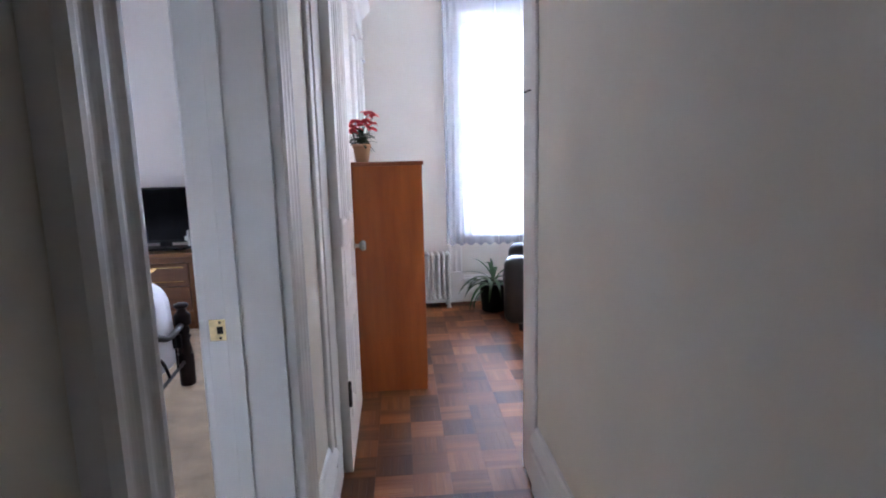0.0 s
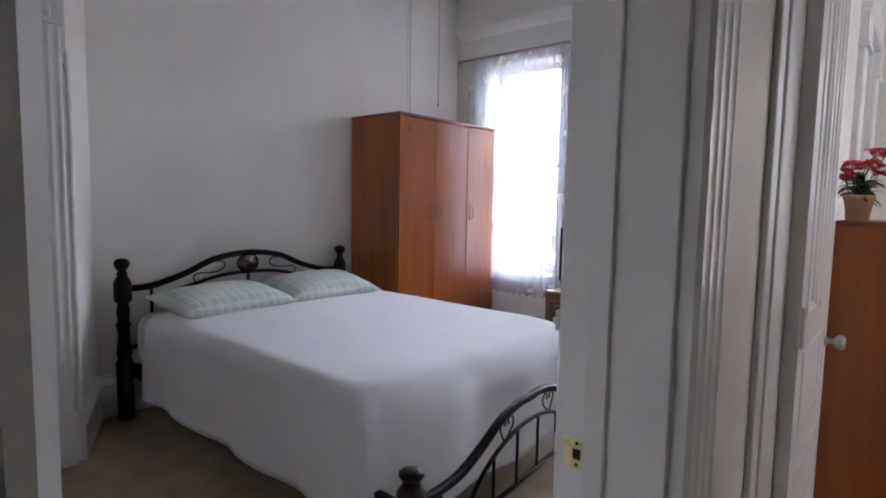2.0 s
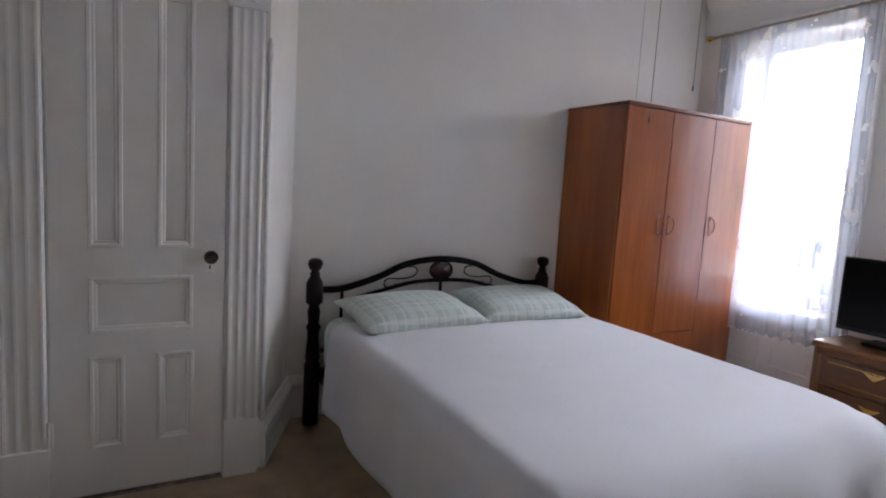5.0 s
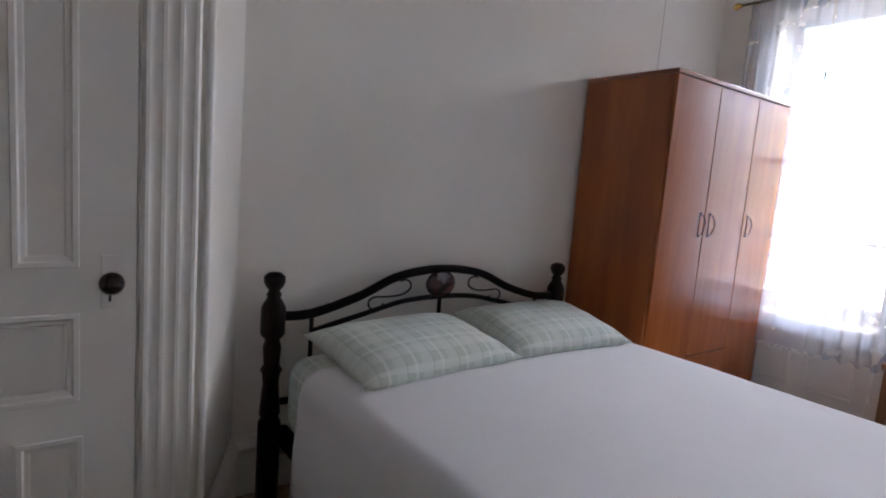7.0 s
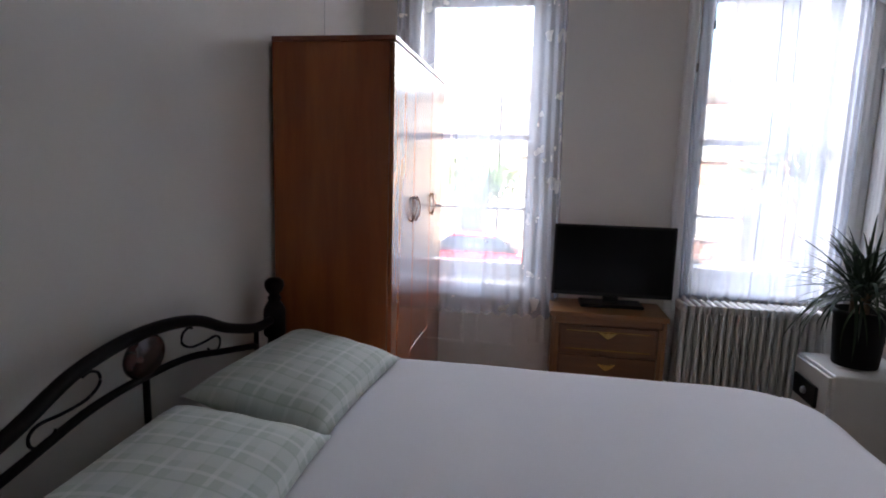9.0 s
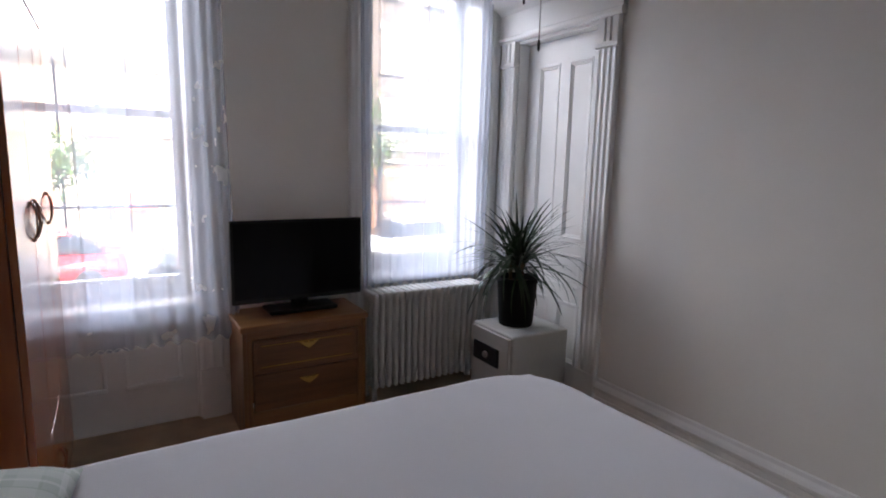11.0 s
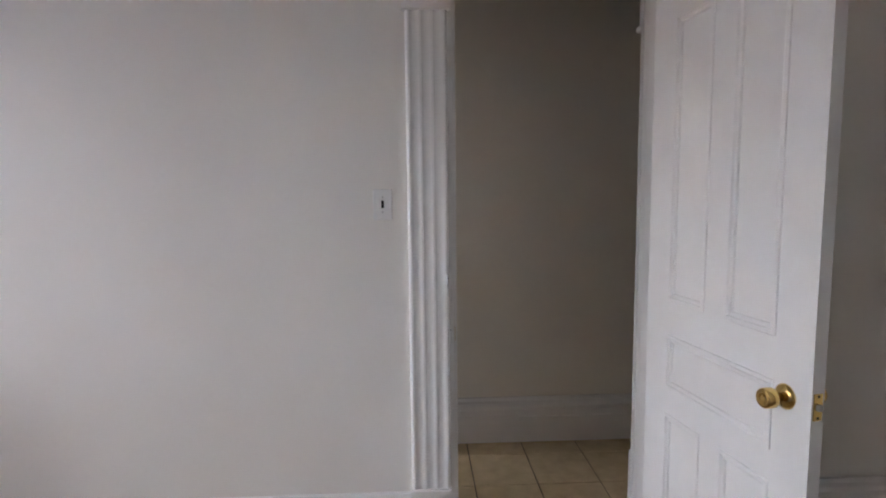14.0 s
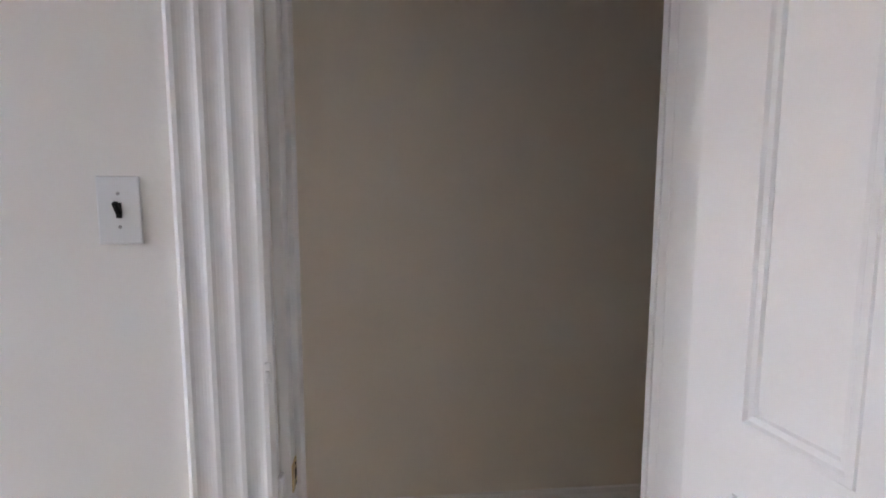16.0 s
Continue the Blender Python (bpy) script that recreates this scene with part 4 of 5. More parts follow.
def foot_rails(x):
    """The lower foot end: a strong S-curved rail, an inner arch on spindles and two heart scrolls."""
    half = (BY1 - BY0) / 2
    P = lambda u, z: (x - 0.0725 * (u + 1), YM + u * half, z - 0.036)
    r = 0.018
    top = [(-0.98, 0.405), (-0.84, 0.395), (-0.66, 0.40), (-0.48, 0.445), (-0.30, 0.505), (-0.12, 0.53), (0, 0.528), (0.12, 0.53), (0.30, 0.505), (0.48, 0.445), (0.66, 0.40), (0.84, 0.395), (0.98, 0.405)]
    bm = bmesh.new(); tube(bm, smooth_line([P(u, z) for u, z in top], 6), r, 10)
    part("top_rail", bm, BLACKMETAL, bed, "", True)
    arch = [(-0.62, 0.19), (-0.52, 0.30), (-0.36, 0.375), (-0.18, 0.415), (0, 0.428), (0.18, 0.415), (0.36, 0.375), (0.52, 0.30), (0.62, 0.19)]
    bm = bmesh.new(); tube(bm, smooth_line([P(u, z) for u, z in arch], 6), 0.009, 8)
    part("lower_arch", bm, BLACKMETAL, bed, "", True)
    bm = bmesh.new(); tube(bm, [P(-0.98, 0.185), P(0.98, 0.185)], 0.010, 8)
    part("bottom_rail", bm, BLACKMETAL, bed, "", True)
    for u, z in ((-0.80, 0.39), (-0.36, 0.375), (-0.12, 0.42), (0.12, 0.42), (0.36, 0.375), (0.80, 0.39)):
        bm = bmesh.new(); tube(bm, [P(u, 0.185), P(u, z)], 0.0065, 8)
        part("spindle", bm, BLACKMETAL, bed, "", True)
    for s in (-1, 1):
        for k in (-1, 1):
            c = s * 0.24
            pts = smooth_line([P(c + s * 0.02, 0.405), P(c + k * 0.055, 0.445), P(c + k * 0.065, 0.480), P(c + k * 0.035, 0.498), P(c + k * 0.012, 0.482), P(c + k * 0.022, 0.468)], 6)
            bm = bmesh.new(); tube(bm, pts, 0.004, 6)
            part("scroll", bm, BLACKMETAL, bed, "thin bent metal heart scroll", True)


rails(HX, 0.770, 0.934, 0.768, 0.0195, spindle_foot=0.42)
foot_rails(FX)
for y in (BY0 + 0.055, BY1 - 0.055):
    bm = bmesh.new(); box(bm, (HX, y - 0.015, 0.24), (FX - (0.0 if y < 2 else 0.14), y + 0.015, 0.32), 0.004)
    part("side_rail", bm, BLACKMETAL, bed)
for x in (-2.4, -1.9, -1.35):
    bm = bmesh.new(); box(bm, (x - 0.03, BY0 + 0.072, 0.29), (x + 0.03, BY1 - 0.072, 0.305), 0.003)
    part("slat", bm, BLACKMETAL, bed)


def uv_from(ob, fn):
    me = ob.data
    layer = me.uv_layers.new(name="weave")
    for lp in me.loops:
        layer.data[lp.index].uv = fn(me.vertices[lp.vertex_index].co)


bm = bmesh.new(); box(bm, (-2.95, BY0 + 0.03, 0.321), (-0.99, BY1 - 0.03, 0.634), 0.09, seg=5)
mattress = tagged(part("mattress", bm, PLAID, smooth=True), "thick mattress in a pale green plaid fitted sheet", "mattress")
uv_from(mattress, lambda c: (c.x + c.z * 0.2, c.y + c.z))


def drape(name, x0, x1, y0, y1, top, drop_side, drop_foot, r, label):
    """A bedspread: flat on top, rounded over three edges, hanging at the sides and foot."""
    bm = bmesh.new()
    arc, foot_r = r * math.pi / 2, 0.14
    arcx = foot_r * math.pi / 2

    def fall(s, r, arc):
        """Distance past the edge -> (outwards, down)."""
        if s <= 0:
            return s, 0.0
        if s < arc:
            a = s / r
            return r * math.sin(a), r * (1 - math.cos(a))
        return r + 0.035 * (s - arc), r + (s - arc)
    ny, nx = 90, 100
    ys0, ys1 = y0 + r, y1 - r
    total = (ys1 - ys0) + 2 * (arc + drop_side)
    xe = x1 - foot_r
    lx = (xe - x0) + arcx + drop_foot
    grid = []
    for i in range(nx + 1):
        p = lx * i / nx
        row = []
        for j in range(ny + 1):
            q = -(arc + drop_side) + total * j / ny
            sx = p - (xe - x0)
            side = -1 if q < (ys1 - ys0) / 2 else 1
            sy = -q if side < 0 else q - (ys1 - ys0)
            ox, dx = fall(sx, foot_r, arcx)
            oy, dy = fall(sy, r, arc)
            x = xe + ox
            y = (ys0 - oy) if side < 0 else (ys1 + oy)
            if sy <= 0:
                y = ys0 + q
            d = max(dx, dy) + 0.25 * min(dx, dy)
            cx, cy = max(0.0, sx + 0.30) / 0.30, max(0.0, sy + 0.30) / 0.30
            pull = min(1.0, cx) * min(1.0, cy)
            d += 0.012 * pull ** 3
            x -= 0.03 * pull ** 4
            y -= side * 0.02 * pull ** 4
            d = min(d, top - 0.13)
            wr = 0.004 * noise.noise(Vector((x * 2.2, y * 2.2, 3.1))) + 0.002 * noise.noise(Vector((x * 7, y * 6, 1.0)))
            if sy > 0 or sx > 0:
                k = min(1.0, max(sx, sy, 0) / 0.3)
                f = 0.020 * k * math.sin((x if sy > sx else y) * 11 + 1.5 * noise.noise(Vector((x * 3, y * 3, d * 2))))
                if sy > sx:
                    y += side * f * 0.7
                else:
                    x += f * 0.7
            row.append(bm.verts.new((x, y, top - d + wr)))
        grid.append(row)
    for i in range(nx):
        for j in range(ny):
            bm.faces.new((grid[i][j], grid[i + 1][j], grid[i + 1][j + 1], grid[i][j + 1]))
    edge = [grid[i][0].co.copy() for i in range(nx + 1)] + [grid[nx][j].co.copy() for j in range(1, ny + 1)] + [grid[i][ny].co.copy() for i in range(nx - 1, -1, -1)]
    ob = part(name, bm, COTTON, None, "", True)
    bm = bmesh.new(); tube(bm, edge, 0.0045, 6)
    part("hem", bm, COTTON, ob, "stitched white hem", True)
    s = ob.modifiers.new("thick", "SOLIDIFY")
    s.thickness, s.offset = 0.004, 1
    return tagged(ob, label, "bedspread")


drape("bedspread", -2.66, -0.855, BY0 - 0.004, BY1 + 0.004, 0.656, 0.37, 0.34, 0.075, "plain white cotton bedspread hanging over the bed")


def pillow(m, w, d, t, label):
    bm = bmesh.new()
    n = 22
    lay = {}
    for s in (1, -1):
        for i in range(n + 1):
            for j in range(n + 1):
                u, v = -1 + 2 * i / n, -1 + 2 * j / n
                edge = max(abs(u), abs(v)) > 0.999
                if edge and s < 0:
                    continue
                pin = 1 - 0.09 * (1 - abs(u) ** 2) * abs(v) ** 6
                pin2 = 1 - 0.09 * (1 - abs(v) ** 2) * abs(u) ** 6
                h = t / 2 * ((1 - abs(u) ** 3.0) * (1 - abs(v) ** 3.0)) ** 0.55
                h += 0.006 * noise.noise(Vector((u * 2.3 + w * 7, v * 2.1, s)))* (0 if edge else 1)
                lay[s, i, j] = bm.verts.new(m @ Vector((u * d / 2 * pin2, v * w / 2 * pin, s * max(h, 0))))
    for i in range(n + 1):
        for j in range(n + 1):
            if (-1, i, j) not in lay:
                lay[-1, i, j] = lay[1, i, j]
    for s in (1, -1):
        for i in range(n):
            for j in range(n):
                vs = (lay[s, i, j], lay[s, i + 1, j], lay[s, i + 1, j + 1], lay[s, i, j + 1])
                bm.faces.new(vs)
    ob = part("pillow", bm, PLAID, None, "", True)
    inv = m.inverted()
    uv_from(ob, lambda c: (lambda q: (q.x, q.y))(inv @ c))
    return tagged(ob, label, "pillow", "pillows on the bed")


pillow(pose(-2.640, 1.975, 0.704, 0, 7, 4), 0.72, 0.46, 0.155, "plump pillow in a pale green plaid case")
pillow(pose(-2.655, 2.68, 0.710, 0, 9, -3), 0.70, 0.46, 0.155, "plump pillow in a pale green plaid case")

# wardrobe
WX0, WX1, WY0, WY1, WZ = -3.085, -2.533, 3.305, 4.54, 1.965
wardrobe = thing("wardrobe", ((WX0 + WX1) / 2, (WY0 + WY1) / 2, 0), "tall three-door cherry laminate wardrobe with oval handles", "wardrobe")
part("side_panel", boxes(((WX0, WY0, 0), (WX1 - 0.022, WY0 + 0.018, WZ - 0.022))), CHERRY, wardrobe)
part("side_panel", boxes(((WX0, WY1 - 0.018, 0), (WX1 - 0.022, WY1, WZ - 0.022))), CHERRY, wardrobe)
part("back_panel", boxes(((WX0, WY0 + 0.018, 0.05), (WX0 + 0.01, WY1 - 0.018, WZ - 0.022))), CHERRY, wardrobe)
part("top_panel", boxes(((WX0, WY0 - 0.006, WZ - 0.022), (WX1 + 0.006, WY1 + 0.006, WZ)), bev=0.004), CHERRY_TOP, wardrobe)
part("bottom_panel", boxes(((WX0 + 0.01, WY0 + 0.018, 0.06), (WX1 - 0.024, WY1 - 0.018, 0.08))), CHERRY, wardrobe)
part("plinth", boxes(((WX1 - 0.06, WY0 + 0.018, 0), (WX1 - 0.04, WY1 - 0.018, 0.06))), CHERRY, wardrobe)
S1, S2 = 3.708, 4.125


def ring_handle(parent, y, z, h=0.11, x=WX1):
    pts = [(x + 0.005 + 0.012 * math.sin(math.pi * (0.5 + 0.5 * math.sin(2 * math.pi * i / 24))) ** 0.6, y + 0.032 * math.cos(2 * math.pi * i / 24), z + h / 2 * math.sin(2 * math.pi * i / 24)) for i in range(24)]
    bm = bmesh.new(); tube(bm, pts, 0.003, 8, True)
    for s in (-1, 1):
        lathe(bm, [(0.007, -0.001), (0.007, 0.005), (0.004, 0.010)], Matrix.Translation((x, y, z + s * (h / 2 + 0.002))) @ pose(0, 0, 0, 0, 90), 10)
    part("handle", bm, CHERRY_TOP, parent, "oval wood-toned ring handle", True)


for y0, y1, z0, hy in ((WY0 + 0.003, S1 - 0.002, 0.065, 3.662), (S1 + 0.002, S2 - 0.002, 0.482, 3.757), (S2 + 0.002, WY1 - 0.003, 0.065, 4.172)):
    bm = bmesh.new(); box(bm, (WX1 - 0.019, y0, z0), (WX1, y1, WZ - 0.026), 0.002)
    dr = part("door", bm, CHERRY_GLOSS, wardrobe, "glossy cherry door")
    ring_handle(dr, hy, 1.213)
bm = bmesh.new(); box(bm, (WX1 - 0.019, S1 + 0.002, 0.065), (WX1, S2 - 0.002, 0.476), 0.002)
dr = part("drawer_front", bm, CHERRY_GLOSS, wardrobe)
ring_handle(dr, (S1 + S2) / 2, 0.28, 0.07)

# dresser
DX0, DX1, DF, DB, DT = -1.81, -1.13, 4.235, 4.612, 0.605
dresser = thing("dresser", ((DX0 + DX1) / 2, (DF + DB) / 2, 0), "oak veneer two-drawer dresser with brass wing pulls", "dresser")
part("side_panel", boxes(((DX0 + 0.012, DF + 0.012, 0), (DX0 + 0.032, DB, DT - 0.035))), OAKV, dresser)
part("side_panel", boxes(((DX1 - 0.032, DF + 0.012, 0), (DX1 - 0.012, DB, DT - 0.035))), OAKV, dresser)
part("back_panel", boxes(((DX0 + 0.032, DB - 0.01, 0.04), (DX1 - 0.032, DB, DT - 0.035))), OAKV, dresser)
bm = bmesh.new(); box(bm, (DX0, DF, DT - 0.034), (DX1, DB, DT), 0.008, seg=3)
part("top", bm, OAK, dresser)
bm = bmesh.new(); box(bm, (DX0 + 0.034, DF + 0.02, DT - 0.075), (DX1 - 0.034, DF + 0.04, DT - 0.036), 0.003)
part("top_rail", bm, OAK, dresser)
part("frame_stile", boxes(((DX0 + 0.032, DF + 0.014, 0.0), (DX0 + 0.055, DF + 0.036, DT - 0.076))), OAKV, dresser)
part("frame_stile", boxes(((DX1 - 0.055, DF + 0.014, 0.0), (DX1 - 0.032, DF + 0.036, DT - 0.076))), OAKV, dresser)
part("plinth", boxes(((DX0 + 0.055, DF + 0.02, 0.0), (DX1 - 0.055, DF + 0.036, 0.14))), OAK, dresser)
for z0, z1 in ((0.352, 0.528), (0.15, 0.345)):
    bm = bmesh.new(); box(bm, (DX0 + 0.06, DF + 0.004, z0), (DX1 - 0.06, DF + 0.024, z1), 0.006)
    dw = part("drawer_front", bm, OAKD, dresser, "darker oak drawer front")
    if z0 > 0.3:
        rim = 0.016
        part("drawer_moulding", boxes(((DX0 + 0.062, DF - 0.001, z0 + 0.002), (DX1 - 0.062, DF + 0.0045, z0 + rim)), ((DX0 + 0.062, DF - 0.001, z1 - rim), (DX1 - 0.062, DF + 0.0045, z1 - 0.002)), ((DX0 + 0.062, DF - 0.001, z0 + rim), (DX0 + 0.062 + rim, DF + 0.0045, z1 - rim)), ((DX1 - 0.062 - rim, DF - 0.001, z0 + rim), (DX1 - 0.062, DF + 0.0045, z1 - rim)), bev=0.002), OAKD, dw)
        for zz in (z0 + 0.030, z1 - 0.035):
            bm = bmesh.new(); box(bm, (DX0 + 0.10, DF + 0.0015, zz), (DX1 - 0.10, DF + 0.005, zz + 0.005), 0.001)
            part("brass_inlay", bm, BRASS, dw, "thin brass strip")
    cz, cx = (z0 + z1) / 2 + 0.038, (DX0 + DX1) / 2
    bm = bmesh.new()
    prism(bm, [(-0.052, 0.014), (-0.050, 0.020), (-0.012, 0.010), (0, 0.016), (0.012, 0.010), (0.050, 0.020), (0.052, 0.014), (0.022, -0.008), (0, -0.022), (-0.022, -0.008)], (cx, DF + 0.0045, cz), (cx, DF - 0.012, cz), (1, 0, 0), (0, 0, 1))
    bmesh.ops.bevel(bm, geom=bm.edges[:], offset=0.0015, segments=1, affect="EDGES")
    part("wing_pull", bm, BRASS, dw, "polished brass winged pull")

# television
tv = thing("television", (-1.44, 4.45, DT), "black flat television on a stand, switched off", "television")
tm = Matrix.Translation((-1.44, 4.485, 0.882)) @ pose(0, 0, 0, 0, 0, 1.5)
bm = bmesh.new(); box(bm, (-0.364, -0.018, -0.222), (0.364, 0.012, 0.222), 0.006, tm)
box(bm, (-0.24, 0.010, -0.16), (0.24, 0.045, 0.13), 0.015, tm)
part("housing", bm, BLACKPL, tv)
bm = bmesh.new(); box(bm, (-0.349, -0.0205, -0.196), (0.349, -0.0175, 0.208), 0, tm)
part("screen", bm, SCREEN, tv, "glossy black screen")
bm = bmesh.new(); box(bm, (-0.045, -0.010, -0.255), (0.045, 0.020, -0.215), 0.006, tm)
part("neck", bm, BLACKPL, tv)
bm = bmesh.new(); box(bm, (-0.19, -0.10, -0.277), (0.19, 0.075, -0.255), 0.012, tm, 3)
part("stand_base", bm, BLACKPL, tv)

# radiator
RX0, RX1, RY0, RY1, RZ = -1.05, -0.265, 4.345, 4.53, 0.672
rad = thing("radiator", ((RX0 + RX1) / 2, 4.44, 0), "cream painted cast-iron column radiator below the window", "radiator")


def section(x, y0, y1, z0, z1, parent, foot, w=0.034):
    bm = bmesh.new()
    for y in (y0 + 0.024, (y0 + y1) / 2, y1 - 0.024):
        lathe(bm, [(0.008, z0 + 0.01), (0.0155, z0 + 0.035), (0.0155, z1 - 0.035), (0.008, z1 - 0.012)], Matrix.Translation((x, y, 0)) @ Matrix.Diagonal((w / 0.034, 1.5, 1, 1)), 10)
    for z in (z0 + 0.03, z1 - 0.03):
        box(bm, (x - w / 2, y0, z - 0.028), (x + w / 2, y1, z + 0.028), 0.015, seg=3)
        lathe(bm, [(0.012, -0.0225), (0.012, 0.0225)], Matrix.Translation((x, (y0 + y1) / 2, z)) @ pose(0, 0, 0, 0, 90), 10)
    if foot:
        for y in (y0 + 0.03, y1 - 0.03):
            lathe(bm, [(0.022, 0), (0.015, 0.02), (0.013, z0 + 0.03)], Matrix.Translation((x, y, 0)), 10)
    return part("section", bm, RADP, parent, "", True)


NS = 18
for i in range(NS):
    section(RX0 + 0.02 + (RX1 - RX0 - 0.04) * i / (NS - 1), RY0, RY1, 0.085, RZ, rad, i in (0, NS - 1))
bm = bmesh.new(); tube(bm, smooth_line([(RX0 - 0.0, 4.44, 0.115), (RX0 - 0.035, 4.44, 0.115), (RX0 - 0.045, 4.44, 0.10), (RX0 - 0.045, 4.44, 0.0)], 5), 0.014, 10)
part("pipe", bm, RADP, rad, "painted steam pipe", True)
bm = bmesh.new(); lathe(bm, [(0.020, 0), (0.024, 0.02), (0.018, 0.04), (0.010, 0.05), (0.022, 0.06), (0.022, 0.075), (0.006, 0.08)], Matrix.Translation((RX0 - 0.045, 4.44, 0.08)), 14)
part("valve", bm, RADP, rad, "painted steam valve", True)

# safe
SX0, SX1, SY0, SY1, SZ = -0.49, -0.07, 3.78, 4.16, 0.495
safe = thing("safe", ((SX0 + SX1) / 2, (SY0 + SY1) / 2, 0), "pale grey steel floor safe with a black keypad", "safe")
bm = bmesh.new(); box(bm, (SX0 + 0.012, SY0, 0), (SX1, SY1, SZ), 0.012, seg=3)
part("body", bm, SAFEM, safe)
bm = bmesh.new(); box(bm, (SX0 - 0.006, SY0 + 0.014, 0.02), (SX0 + 0.0115, SY1 - 0.014, SZ - 0.015), 0.004)
sd = part("door", bm, SAFEM, safe)
bm = bmesh.new(); box(bm, (SX0 - 0.022, SY0 + 0.09, 0.29), (SX0 - 0.0065, SY0 + 0.33, 0.40), 0.010, seg=3)
kp = part("keypad", bm, BLACKPL, sd, "black plastic keypad panel")
bm = bmesh.new(); lathe(bm, [(0.019, 0), (0.019, 0.010), (0.014, 0.016), (0.001, 0.017)], Matrix.Translation((SX0 - 0.022, SY0 + 0.20, 0.345)) @ pose(0, 0, 0, 0, -90), 16)
part("knob", bm, STEEL, kp, "small steel knob", True)


# plants
def leaf_mesh(name, length, width, droop, material, n=9):
    """A long leaf that starts upright along +x and bends down."""
    bm = bmesh.new()
    rows = []
    for i in range(n + 1):
        t = i / n
        w = width * (math.sin(math.pi * min(1, t * 0.92 + 0.08)) ** 0.55) * (1 - t * 0.35)
        if i == n:
            w = 0.0006
        a = droop * t
        x = length * (math.sin(a) / droop if droop else t)
        z = -length * (1 - math.cos(a)) / droop if droop else 0
        rows.append([bm.verts.new((x, -w / 2, z + w * 0.12)), bm.verts.new((x, 0, z)), bm.verts.new((x, w / 2, z + w * 0.12))])
    for a, b in zip(rows, rows[1:]):
        for k in range(2):
            bm.faces.new((a[k], a[k + 1], b[k + 1], b[k]))
    me = bpy.data.meshes.new(name)
    bm.to_mesh(me)
    bm.free()
    me.materials.append(material)
    for p in me.polygons:
        p.use_smooth = True
    return me


def plant(name, at, pot_r, pot_h, crown_z, meshes, count, spread, label, seed, pot_mat=POT, canes=((0, 0),), rise=(0.1, 1.25)):
    rng = random.Random(seed)
    p = thing(name, at, label, "plant")
    bm = bmesh.new()
    lathe(bm, [(0.001, 0), (pot_r * 0.80, 0), (pot_r * 0.82, 0.01), (pot_r * 0.97, pot_h - 0.03), (pot_r, pot_h - 0.028), (pot_r, pot_h), (pot_r * 0.93, pot_h), (pot_r * 0.90, pot_h - 0.03), (0.001, pot_h - 0.032)], Matrix.Translation(at), 28)
    part("pot", bm, pot_mat, p, "", True)
    bm = bmesh.new(); lathe(bm, [(pot_r * 0.89, pot_h - 0.036), (pot_r * 0.6, pot_h - 0.026), (0.001, pot_h - 0.024)], Matrix.Translation(at), 20)
    part("soil", bm, SOIL, p)
    for cx, cy in canes:
        h = crown_z - pot_h + 0.03
        bm = bmesh.new(); tube(bm, [(at[0] + cx, at[1] + cy, at[2] + pot_h - 0.03), (at[0] + cx * 1.2, at[1] + cy * 1.2, at[2] + pot_h - 0.03 + h)], 0.011, 8)
        part("cane", bm, CANE, p, "", True)
    for i in range(count):
        cx, cy = canes[i % len(canes)]
        ob = new("leaf", meshes[i % len(meshes)])
        az, el = rng.uniform(0, 360), math.degrees(rng.uniform(*rise))
        base = Vector((cx * 1.2, cy * 1.2, crown_z - rng.uniform(0, 0.09)))
        ob.parent = p
        ob.matrix_basis = Matrix.Translation(base) @ pose(0, 0, 0, 0, 0, az) @ pose(0, 0, 0, rng.uniform(-15, 15), -el, 0) @ Matrix.Scale(rng.uniform(0.75, 1.1) * spread, 4)
    return p


DRAC = [leaf_mesh("blade", 0.44, 0.018, d, GREEN) for d in (0.45, 0.8, 1.2, 1.6)]
plant("dracaena", (-0.288, 4.0, SZ), 0.122, 0.285, 0.40, DRAC, 180, 1.02, "spiky dark green dracaena in a black pot on the safe", 3, canes=((0, 0), (0.035, 0.02), (-0.03, 0.025), (0.0, -0.035)), rise=(-0.25, 1.5))

# wall fittings
sw = thing("light_switch", (0, 1.483, 1.32), "white toggle light switch plate on the wall", "light switch")
bm = bmesh.new(); box(bm, (-0.0065, 1.448, 1.323), (-0.0002, 1.518, 1.437), 0.003)
part("plate", bm, SWITCH, sw)
bm = bmesh.new(); box(bm, (-0.0068, 1.478, 1.367), (-0.006, 1.488, 1.393))
part("slot", bm, DARKHOLE, sw)
bm = bmesh.new(); box(bm, (-0.004, -0.004, -0.005), (0.004, 0.004, 0.018), 0.0015, Matrix.Translation((-0.010, 1.483, 1.379)) @ pose(0, 0, 0, 0, -35))
part("toggle", bm, BLACKPL, sw, "dark toggle lever")
for z in (1.352, 1.408):
    bm = bmesh.new(); lathe(bm, [(0.003, 0), (0.0022, 0.001)], Matrix.Translation((-0.0064, 1.483, z)) @ pose(0, 0, 0, 0, -90), 10)
    part("screw", bm, STEEL, sw)
oc = Vector((-3.02, 1.394, 0.336))
on = sp
ow = frame_of(oc + on * 0.0002, Vector((XL, 1.435, 0)) - Vector((CX - 0.02, 1.20, 0)), on)
ol = thing("wall_outlet", oc, "white wall outlet on the splayed wall", "outlet")
bm = bmesh.new(); box(bm, (-0.035, 0, -0.057), (0.035, 0.006, 0.057), 0.002, ow)
part("plate", bm, SWITCH, ol)
